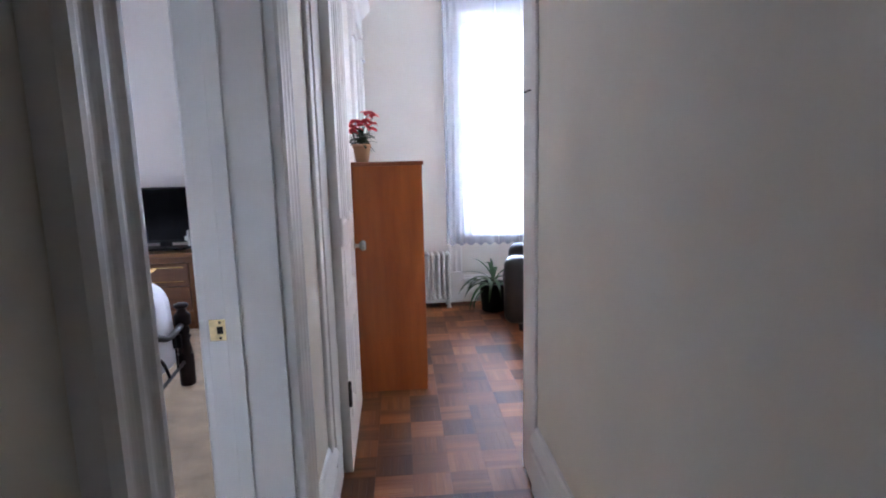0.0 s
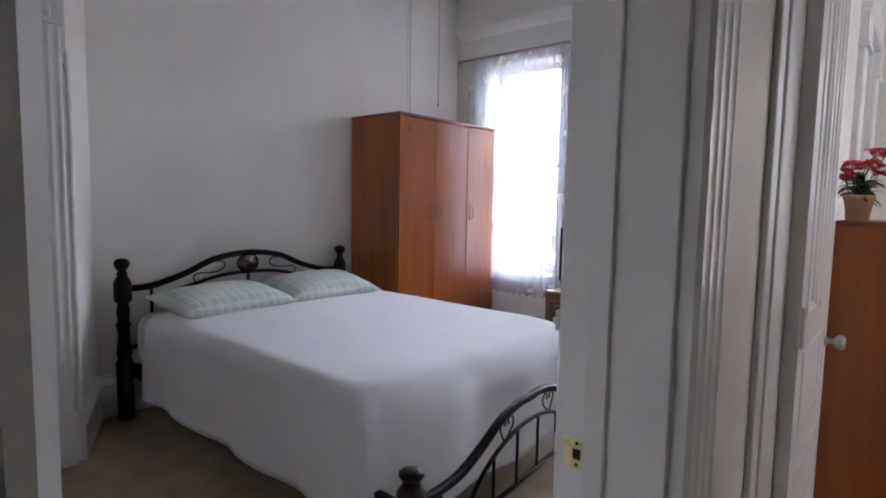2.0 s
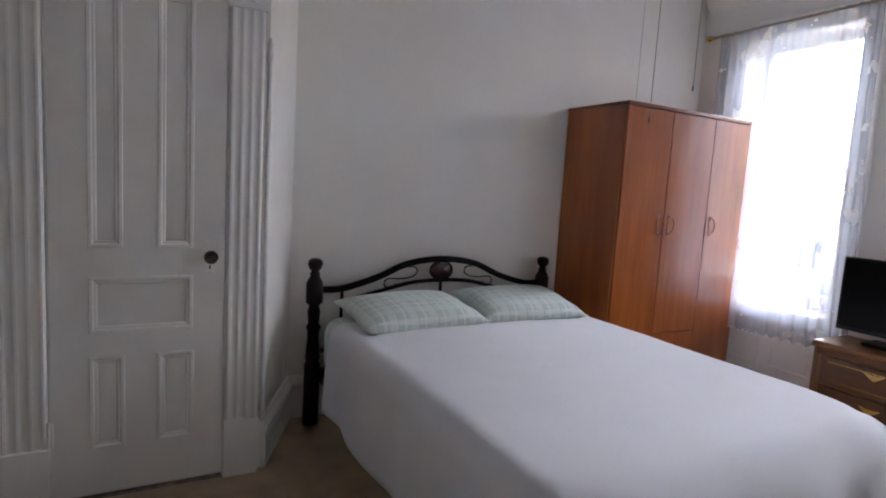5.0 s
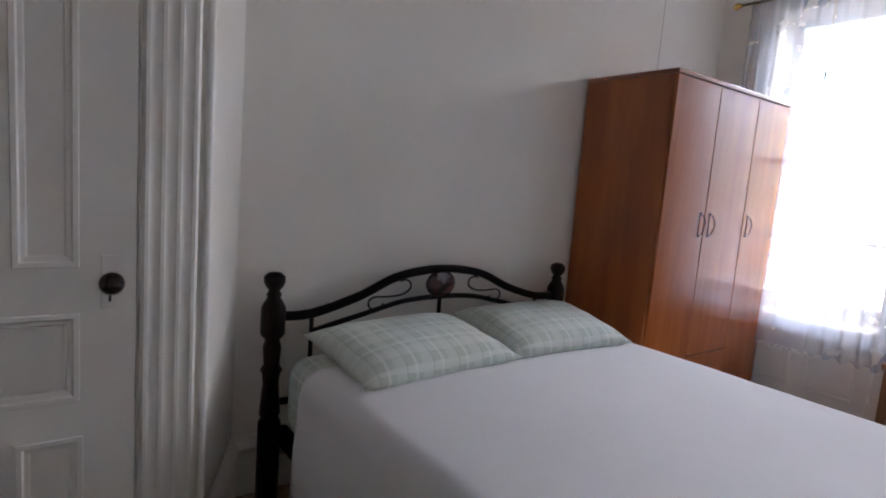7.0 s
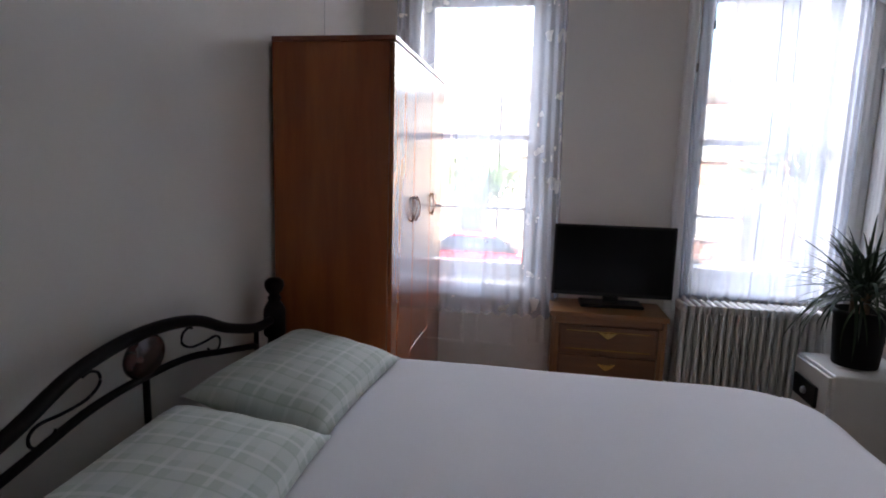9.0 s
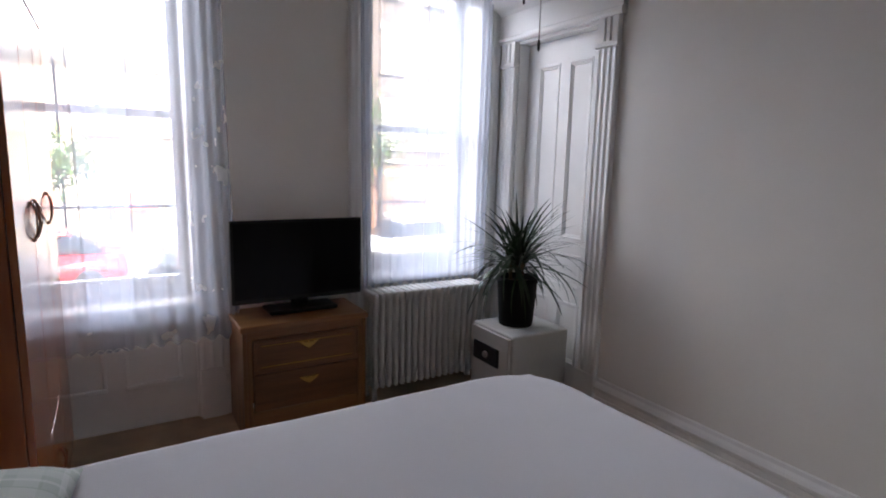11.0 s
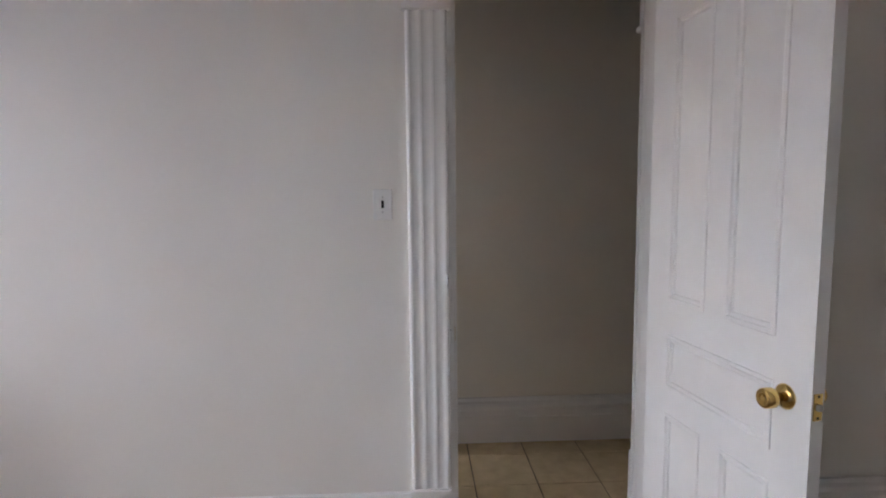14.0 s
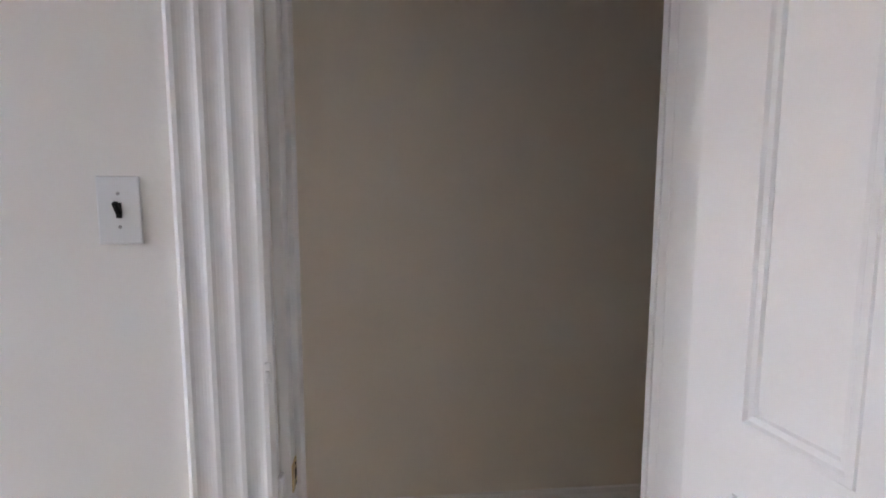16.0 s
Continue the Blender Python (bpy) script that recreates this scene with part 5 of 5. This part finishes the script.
for z in (-0.02, 0.02):
    bm = bmesh.new(); box(bm, (-0.012, 0.005, z - 0.011), (0.012, 0.0075, z + 0.011), 0.002, ow)
    part("socket", bm, SWITCH, ol)
    bm = bmesh.new(); box(bm, (-0.006, 0.0072, z - 0.004), (-0.004, 0.0078, z + 0.004), 0, ow); box(bm, (0.004, 0.0072, z - 0.004), (0.006, 0.0078, z + 0.004), 0, ow)
    part("slots", bm, DARKHOLE, ol)
for x, y, zb in ((-1.556, 2.41, 1.660), (-1.488, 2.55, 1.790)):
    pc = thing("pull_chain", (x, y, H), "thin bead pull chain hanging from the ceiling", "pull chain", "ceiling pull chains")
    bm = bmesh.new(); tube(bm, [(x, y, zb + 0.02), (x, y, H)], 0.0011, 6)
    part("chain", bm, CHAIN, pc)
    bm = bmesh.new(); lathe(bm, [(0.001, 0), (0.0026, 0.003), (0.003, 0.016), (0.0015, 0.022)], Matrix.Translation((x, y, zb)), 10)
    part("pull", bm, IRON, pc)

# ---- living room things ----
cab = thing("tall_cabinet", (0.39, 3.08, 0), "tall plain cherry laminate cabinet beside the door", "cabinet")
CB = (0.205, 0.577, 2.85, 3.32, 1.263)
part("side_panel", boxes(((CB[0], CB[2], 0), (CB[1], CB[2] + 0.018, CB[4] - 0.022))), CHERRY, cab)
part("side_panel", boxes(((CB[0], CB[3] - 0.018, 0), (CB[1], CB[3], CB[4] - 0.022))), CHERRY, cab)
part("back_panel", boxes(((CB[0], CB[2] + 0.018, 0), (CB[0] + 0.012, CB[3] - 0.018, CB[4] - 0.022))), CHERRY, cab)
part("top_panel", boxes(((CB[0], CB[2] - 0.008, CB[4] - 0.022), (CB[1] + 0.012, CB[3] + 0.008, CB[4])), bev=0.004), CHERRY_TOP, cab)
bm = bmesh.new(); box(bm, (CB[1] - 0.018, CB[2] + 0.019, 0.03), (CB[1] + 0.004, CB[3] - 0.019, CB[4] - 0.024), 0.002)
cd = part("door", bm, CHERRY_GLOSS, cab)
bm = bmesh.new(); lathe(bm, [(0.008, 0), (0.006, 0.012), (0.012, 0.02), (0.001, 0.024)], Matrix.Translation((CB[1] + 0.004, CB[2] + 0.06, 0.75)) @ pose(0, 0, 0, 0, 90), 12)
part("knob", bm, STEEL, cd, "", True)

rng = random.Random(5)
fp = thing("flower_pot", (0.245, 3.0, CB[4]), "red artificial flowers in a small clay pot", "flowers")
bm = bmesh.new(); lathe(bm, [(0.001, 0), (0.034, 0), (0.047, 0.078), (0.051, 0.08), (0.051, 0.097), (0.044, 0.097), (0.042, 0.085), (0.001, 0.084)], Matrix.Translation((0.262, 3.0, CB[4])), 22)
part("pot", bm, TERRA, fp, "", True)
FL = leaf_mesh("foliage_leaf", 0.075, 0.030, 0.9, GREEN)
for i in range(60):
    ob = new("leaf", FL)
    ob.parent = fp
    ob.matrix_basis = Matrix.Translation((0.017 + rng.uniform(-0.02, 0.02), rng.uniform(-0.02, 0.02), rng.uniform(0.085, 0.15))) @ pose(0, 0, 0, 0, 0, rng.uniform(0, 360)) @ pose(0, 0, 0, 0, -rng.uniform(-10, 50))
PETM = leaf_mesh("petal_blade", 0.045, 0.040, 1.1, PETAL, 5)
for cx, cz in ((-0.035, 0.185), (0.012, 0.19), (0.045, 0.225), (0.075, 0.20), (0.055, 0.26), (0.085, 0.245), (-0.005, 0.175), (0.07, 0.175), (-0.03, 0.16), (0.03, 0.205), (-0.01, 0.215)):
    y = rng.uniform(-0.03, 0.03)
    bm = bmesh.new(); tube(bm, [(0.262, 3.0, CB[4] + 0.08), (0.245 + 0.6 * cx, 3.0 + y * 0.6, CB[4] + cz * 0.7), (0.245 + cx, 3.0 + y, CB[4] + cz)], 0.0015, 6)
    st = part("stem", bm, GREEN, fp)
    for k in range(7):
        ob = new("petal", PETM)
        ob.parent = fp
        ob.matrix_basis = Matrix.Translation((cx, y, cz)) @ pose(0, 0, 0, rng.uniform(-20, 20), 0, k * 51 + rng.uniform(-10, 10)) @ pose(0, 0, 0, 0, -rng.uniform(5, 55))

SPID = [leaf_mesh("strap_leaf", 0.42, 0.040, d, GREEN2) for d in (1.2, 1.7, 2.2)]
plant("potted_plant", (1.21, 4.42, -0.004), 0.115, 0.24, 0.27, SPID, 28, 0.95, "leafy green strap-leaved plant in a black pot", 8, canes=((0, 0),), rise=(0.25, 1.15))

lrad = thing("radiator", (0.78, 4.62, 0), "small cream painted column radiator by the wall", "radiator")
for i in range(6):
    section(0.625 + 0.045 * i, 4.52, 4.70, 0.075, 0.475, lrad, i in (0, 5))

chair = thing("armchair", (1.70, 3.95, -0.004), "black leather recliner armchair with padded arms", "armchair")
bm = bmesh.new(); box(bm, (1.36, 3.66, 0.05), (2.10, 4.36, 0.30), 0.04, seg=3)
part("base", bm, LEATHER, chair, "", True)
for y0, y1 in ((3.60, 3.80), (4.22, 4.42)):
    bm = bmesh.new(); box(bm, (1.32, y0, 0.06), (2.14, y1, 0.56), 0.075, seg=5)
    part("armrest", bm, LEATHER, chair, "", True)
bm = bmesh.new(); box(bm, (1.30, 3.805, 0.28), (1.92, 4.215, 0.44), 0.06, seg=5)
part("seat_cushion", bm, LEATHER, chair, "", True)
bm = bmesh.new(); box(bm, (-0.10, -0.33, 0.0), (0.12, 0.33, 0.72), 0.09, Matrix.Translation((1.98, 4.01, 0.25)) @ pose(0, 0, 0, 0, 14), 5)
part("backrest", bm, LEATHER, chair, "", True)
for x in (1.45, 2.05):
    for y in (3.70, 4.32):
        bm = bmesh.new(); lathe(bm, [(0.02, 0), (0.026, 0.055)], Matrix.Translation((x, y, -0.004)), 12)
        part("foot", bm, BLACKPL, chair)

chair.matrix_basis = Matrix.Translation((-0.07, 0.06, 0)) @ chair.matrix_basis @ pose(0, 0, 0, 0, 0, -14)

# cables on the bedroom wall, down behind the wardrobe
for y in (3.955,):
    bm = bmesh.new(); tube(bm, [(XL + 0.004, y, 0.3), (XL + 0.004, y + 0.004, 1.8), (XL + 0.004, y, H)], 0.0014, 6)
    tagged(part("wall_cable", bm, STEEL), "thin cable running down the wall behind the wardrobe", "cable")


# ---- outside, beyond the windows ----
GZ = -2.0
bm = bmesh.new(); box(bm, (-400, 5.02, GZ - 0.2), (400, 800, GZ))
tagged(part("ground", bm, ASPHALT), "asphalt street below the windows", "road", kind="structure")
bm = bmesh.new(); box(bm, (-60, 5.02, GZ), (60, 8.5, GZ + 0.15), 0.02)
tagged(part("pavement", bm, CONCRETE), "concrete pavement below the house", "pavement", kind="structure")
bm = bmesh.new(); box(bm, (-60, 19.0, GZ), (60, 24.0, GZ + 0.15), 0.02)
tagged(part("pavement", bm, CONCRETE), "concrete pavement across the street", "pavement", kind="structure")


def house(x0, w, y, storeys, material, label, awning=None, courses=(), lower=None):
    h0 = thing("row_house", (x0 + w / 2, y, GZ + 0.15), label, "house", "houses across the street")
    fh = 3.1
    top = GZ + 0.15 + fh * storeys + 0.4
    bm = bmesh.new(); box(bm, (x0, y, GZ + 0.15), (x0 + w, y + 9, top))
    part("wall", bm, material, h0)
    bm = bmesh.new(); prism(bm, [(0, 0), (0.25, 0.15), (0.5, 0.45), (0.55, 0.6), (0, 0.6)], (x0, y, top - 0.5), (x0 + w, y, top - 0.5), (0, -1, 0), (0, 0, 1))
    part("cornice", bm, STONE, h0)
    bm = bmesh.new(); box(bm, (x0, y, top + 0.002), (x0 + w, y + 9, top + 0.12))
    part("roof", bm, ROOF, h0)
    n = max(2, int(w / 1.9))
    for s in range(storeys):
        for k in range(n):
            cx = x0 + w * (k + 0.5) / n
            z0 = GZ + 0.15 + fh * s + 0.9
            if s == 0 and k == n - 1:
                bm = bmesh.new(); box(bm, (cx - 0.55, y - 0.06, GZ + 0.15), (cx + 0.55, y - 0.002, GZ + 2.5), 0.02)
                part("door", bm, IRON, h0)
                continue
            fr = part("window", boxes(((cx - 0.5, y - 0.05, z0), (cx - 0.42, y - 0.002, z0 + 1.7)), ((cx + 0.42, y - 0.05, z0), (cx + 0.5, y - 0.002, z0 + 1.7)), ((cx - 0.42, y - 0.05, z0 + 1.62), (cx + 0.42, y - 0.002, z0 + 1.7)), ((cx - 0.42, y - 0.05, z0 + 0.80), (cx + 0.42, y - 0.002, z0 + 0.86)), bev=0), STONE, h0)
            bm = bmesh.new(); box(bm, (cx - 0.42, y - 0.02, z0), (cx + 0.42, y - 0.004, z0 + 1.62))
            part("pane", bm, PANEF, fr)
            part("sill", boxes(((cx - 0.6, y - 0.14, z0 - 0.14), (cx + 0.6, y - 0.002, z0 - 0.002)), bev=0.01), STONE, fr)
            part("lintel", boxes(((cx - 0.6, y - 0.10, z0 + 1.702), (cx + 0.6, y - 0.002, z0 + 1.95)), bev=0.01), STONE, fr)
    if awning is not None:
        cloth, ax0, ax1, az = awning
        bm = bmesh.new(); prism(bm, [(0.0, 0), (0.9, -0.30), (0.9, -0.55), (0.86, -0.55), (0.86, -0.34), (0, -0.05)], (ax0, y - 0.003, az), (ax1, y - 0.003, az), (0, -1, 0), (0, 0, 1))
        part("awning", bm, cloth, h0, "sunlit canvas awning")
    for z in courses:
        part("string_course", boxes(((x0, y - 0.12, z), (x0 + w, y - 0.002, z + 0.16)), bev=0.02), PALE, h0, "pale stone string course")
    if lower is not None:
        part("shop_front", boxes(((x0 + 0.1, y - 0.09, GZ + 0.16), (x0 + w - 0.1, y - 0.065, GZ + 3.2)), bev=0), lower, h0, "brown boarded shop front")
    return h0


house(-34.0, 8.0, 24.2, 2, BRICKT, "tan brick row house across the street")
house(-25.9, 7.4, 24.2, 2, BRICKR, "red brick row house across the street")
house(-18.4, 7.0, 24.2, 2, BRICKT, "tan brick row house with a green awning", (GREENCLOTH, -17.6, -11.9, 0.38))
house(-11.3, 7.6, 24.2, 2, STONE, "pale stone row house across the street")
house(-3.6, 7.2, 24.2, 2, BRICKT, "tan brick row house with a red awning", (CANVAS, -2.3, -0.9, 0.05))
house(3.7, 3.7, 24.2, 2, BRICKR, "red brick row house across the street")
# sunlit here, so its dark wall colour carries the shade
house(7.5, 13.0, 24.2, 5, SHADED_STONE, "tall stone building, coloured dark as if shaded, with pale string courses", None, (1.30, 1.86), BOARD)
house(20.6, 8.4, 24.2, 3, BRICKT, "tan brick row house across the street")


def car(x, y, paint, label, turn=0):
    c = thing("parked_car", (x, y, GZ), label, "car", "cars parked along the street")
    m = Matrix.Translation((x, y, GZ)) @ pose(0, 0, 0, 0, 0, turn)

    def sweep(name, prof, w, material, lab=""):
        bm = bmesh.new(); prism(bm, prof, (0, -w / 2, 0), (0, w / 2, 0), (1, 0, 0), (0, 0, 1))
        bmesh.ops.bevel(bm, geom=bm.edges[:], offset=0.05, segments=3, affect="EDGES")
        bmesh.ops.transform(bm, matrix=m, verts=bm.verts[:])
        return part(name, bm, material, c, lab, True)
    sweep("body", [(-2.2, 0.30), (-2.25, 0.62), (-2.1, 0.88), (-0.95, 0.98), (1.75, 0.98), (2.15, 0.90), (2.2, 0.5), (2.1, 0.30)], 1.76, paint)
    sweep("cabin", [(-1.05, 0.95), (-0.35, 1.44), (1.0, 1.46), (1.75, 0.95)], 1.54, GLASSD, "dark glazed cabin")
    sweep("roof_panel", [(-0.40, 1.41), (-0.30, 1.50), (0.95, 1.52), (1.08, 1.41)], 1.50, paint)
    for wx in (-1.38, 1.36):
        for s in (-1, 1):
            mm = m @ Matrix.Translation((wx, s * 0.86, 0.32)) @ pose(0, 0, 0, 90)
            bm = bmesh.new(); lathe(bm, [(0.20, -0.10), (0.30, -0.10), (0.32, -0.06), (0.32, 0.06), (0.30, 0.10), (0.20, 0.10)], mm, 20)
            wh = part("wheel", bm, RUBBER, c, "", True)
            bm = bmesh.new(); lathe(bm, [(0.001, -0.085), (0.19, -0.09), (0.199, -0.06), (0.199, 0.06), (0.19, 0.09), (0.001, 0.085)], mm, 14)
            part("rim", bm, STEEL, wh)
    for s in (-1, 1):
        bm = bmesh.new(); box(bm, (-2.245, s * 0.62 - 0.16, 0.62), (-2.17, s * 0.62 + 0.16, 0.76), 0.03, m)
        part("headlight", bm, CRYSTAL, c)
    return c


car(-15.5, 18.0, CARW, "white sedan parked by the far kerb")
car(-4.2, 18.0, CARR, "red sedan parked by the far kerb")
car(-9.8, 18.0, CARW, "white sedan parked by the far kerb")
car(0.9, 18.0, CARG, "dark grey sedan parked by the far kerb")
car(6.1, 18.0, CARW, "white sedan parked by the far kerb")
car(-5.5, 9.7, CARG, "dark grey sedan parked by the near kerb", 180)
car(3.4, 9.7, CARW, "white sedan parked by the near kerb", 180)


def tree(x, y, h, seed, label):
    rng = random.Random(seed)
    t = thing("street_tree", (x, y, GZ + 0.15), label, "tree", "street trees")
    base = Vector((x, y, GZ + 0.15))
    bm = bmesh.new()
    tube(bm, [base, base + Vector((0.05, 0, h * 0.25)), base + Vector((0, 0.05, h * 0.55))], [0.17, 0.13, 0.09], 10)
    tips = []
    for k in range(9):
        a, s = rng.uniform(0, 6.28), base + Vector((0, 0.03, h * rng.uniform(0.3, 0.55)))
        d = Vector((math.cos(a), math.sin(a), rng.uniform(0.7, 1.4))).normalized() * h * rng.uniform(0.28, 0.45)
        tube(bm, [s, s + d * 0.5 + Vector((0, 0, 0.1)), s + d], [0.06, 0.035, 0.012], 6)
        tips += [s + d * q for q in (0.45, 0.6, 0.75, 0.9, 1.0)]
        for q in range(3):
            e = s + d * rng.uniform(0.4, 0.9)
            f = Vector((rng.uniform(-1, 1), rng.uniform(-1, 1), rng.uniform(-0.1, 0.9))) * h * 0.12
            tube(bm, [e, e + f], [0.02, 0.006], 5)
            tips.append(e + f)
    part("trunk", bm, BARK, t, "", True)
    bm = bmesh.new()
    for p in tips:
        for q in range(26):
            c = p + Vector((rng.gauss(0, 0.28), rng.gauss(0, 0.28), rng.gauss(0, 0.22)))
            m = Matrix.Translation(c) @ pose(0, 0, 0, rng.uniform(0, 360), rng.uniform(0, 360), rng.uniform(0, 360)) @ Matrix.Scale(rng.uniform(0.05, 0.10), 4)
            vs = [bm.verts.new(m @ Vector(v)) for v in ((-1, 0, 0), (0, -0.5, 0.1), (1, 0, 0), (0, 0.5, 0.1))]
            bm.faces.new(vs)
    cr = part("crown", bm, FOLIAGE, t, "thin spring foliage")
    cr["kind"] = "stuff"


tree(-3.9, 20.2, 4.4, 2, "young street tree with thin green leaves")
tree(-17.5, 19.7, 7.5, 5, "young street tree with thin green leaves")
tree(6.0, 19.7, 7.0, 7, "young street tree with thin green leaves")

# ---- floor pieces ----
TP, TG = 0.311, 0.006
for i in range(-2, 1):
    for j in range(-11, 3):
        x0, y0 = 0.779 + i * TP + TG / 2, 1.094 + j * TP + TG / 2
        x1, y1 = x0 + TP - TG, y0 + TP - TG
        x0, x1, y0, y1 = max(x0, 0.0), min(x1, 0.95), max(y0, -2.2), min(y1, 1.695)
        if x1 - x0 < 0.02 or y1 - y0 < 0.02 or (x0 < 0.17 and not 0.4 < y0 < 1.2 and x1 < 0.19):
            continue
        bm = bmesh.new(); box(bm, (x0, y0, -0.0115), (x1, y1, 0.0), 0.0025, seg=1)
        part("tile", bm, TILE, hall_floor)

sq = 0.152
verts, faces = [], []
for k in range(5):
    a, b = -sq / 2 + 0.0002 + k * sq / 5, -sq / 2 - 0.0002 + (k + 1) * sq / 5
    e = sq / 2 - 0.0004
    q = len(verts)
    verts += [(-e, a, -0.0075), (e, a, -0.0075), (e, b, -0.0075), (-e, b, -0.0075), (-e + 0.0001, a + 0.0001, 0), (e - 0.0001, a + 0.0001, 0), (e - 0.0001, b - 0.0001, 0), (-e + 0.0001, b - 0.0001, 0)]
    faces += [(q + 4, q + 5, q + 6, q + 7), (q, q + 1, q + 5, q + 4), (q + 1, q + 2, q + 6, q + 5), (q + 2, q + 3, q + 7, q + 6), (q + 3, q, q + 4, q + 7)]
block = bpy.data.meshes.new("parquet_block")
block.from_pydata(verts, [], faces)
block.materials.append(PARQ)
rest_v, rest_f = [], []
for i in range(27):
    for j in range(21):
        x, y = 0.17 + (i + 0.5) * sq, 1.70 + (j + 0.5) * sq
        if x > 4.18 or y > 4.75 or (y < 2.0 and x > 0.95):
            continue
        turn = 90 if (i + j) % 2 else 0
        if x < 2.6:
            ob = new("parquet_block", block)
            ob.parent = lr_floor
            ob.matrix_basis = pose(x, y, 0, 0, 0, turn)
        else:
            m, q = pose(x, y, 0, 0, 0, turn), len(rest_v)
            rest_v += [tuple(m @ Vector(v)) for v in verts]
            rest_f += [tuple(q + n for n in f) for f in faces]
me = bpy.data.meshes.new("parquet_rest")
me.from_pydata(rest_v, [], rest_f)
me.materials.append(PARQ)
rest = new("parquet_rest", me)
rest.parent = lr_floor
rest["kind"] = "stuff"
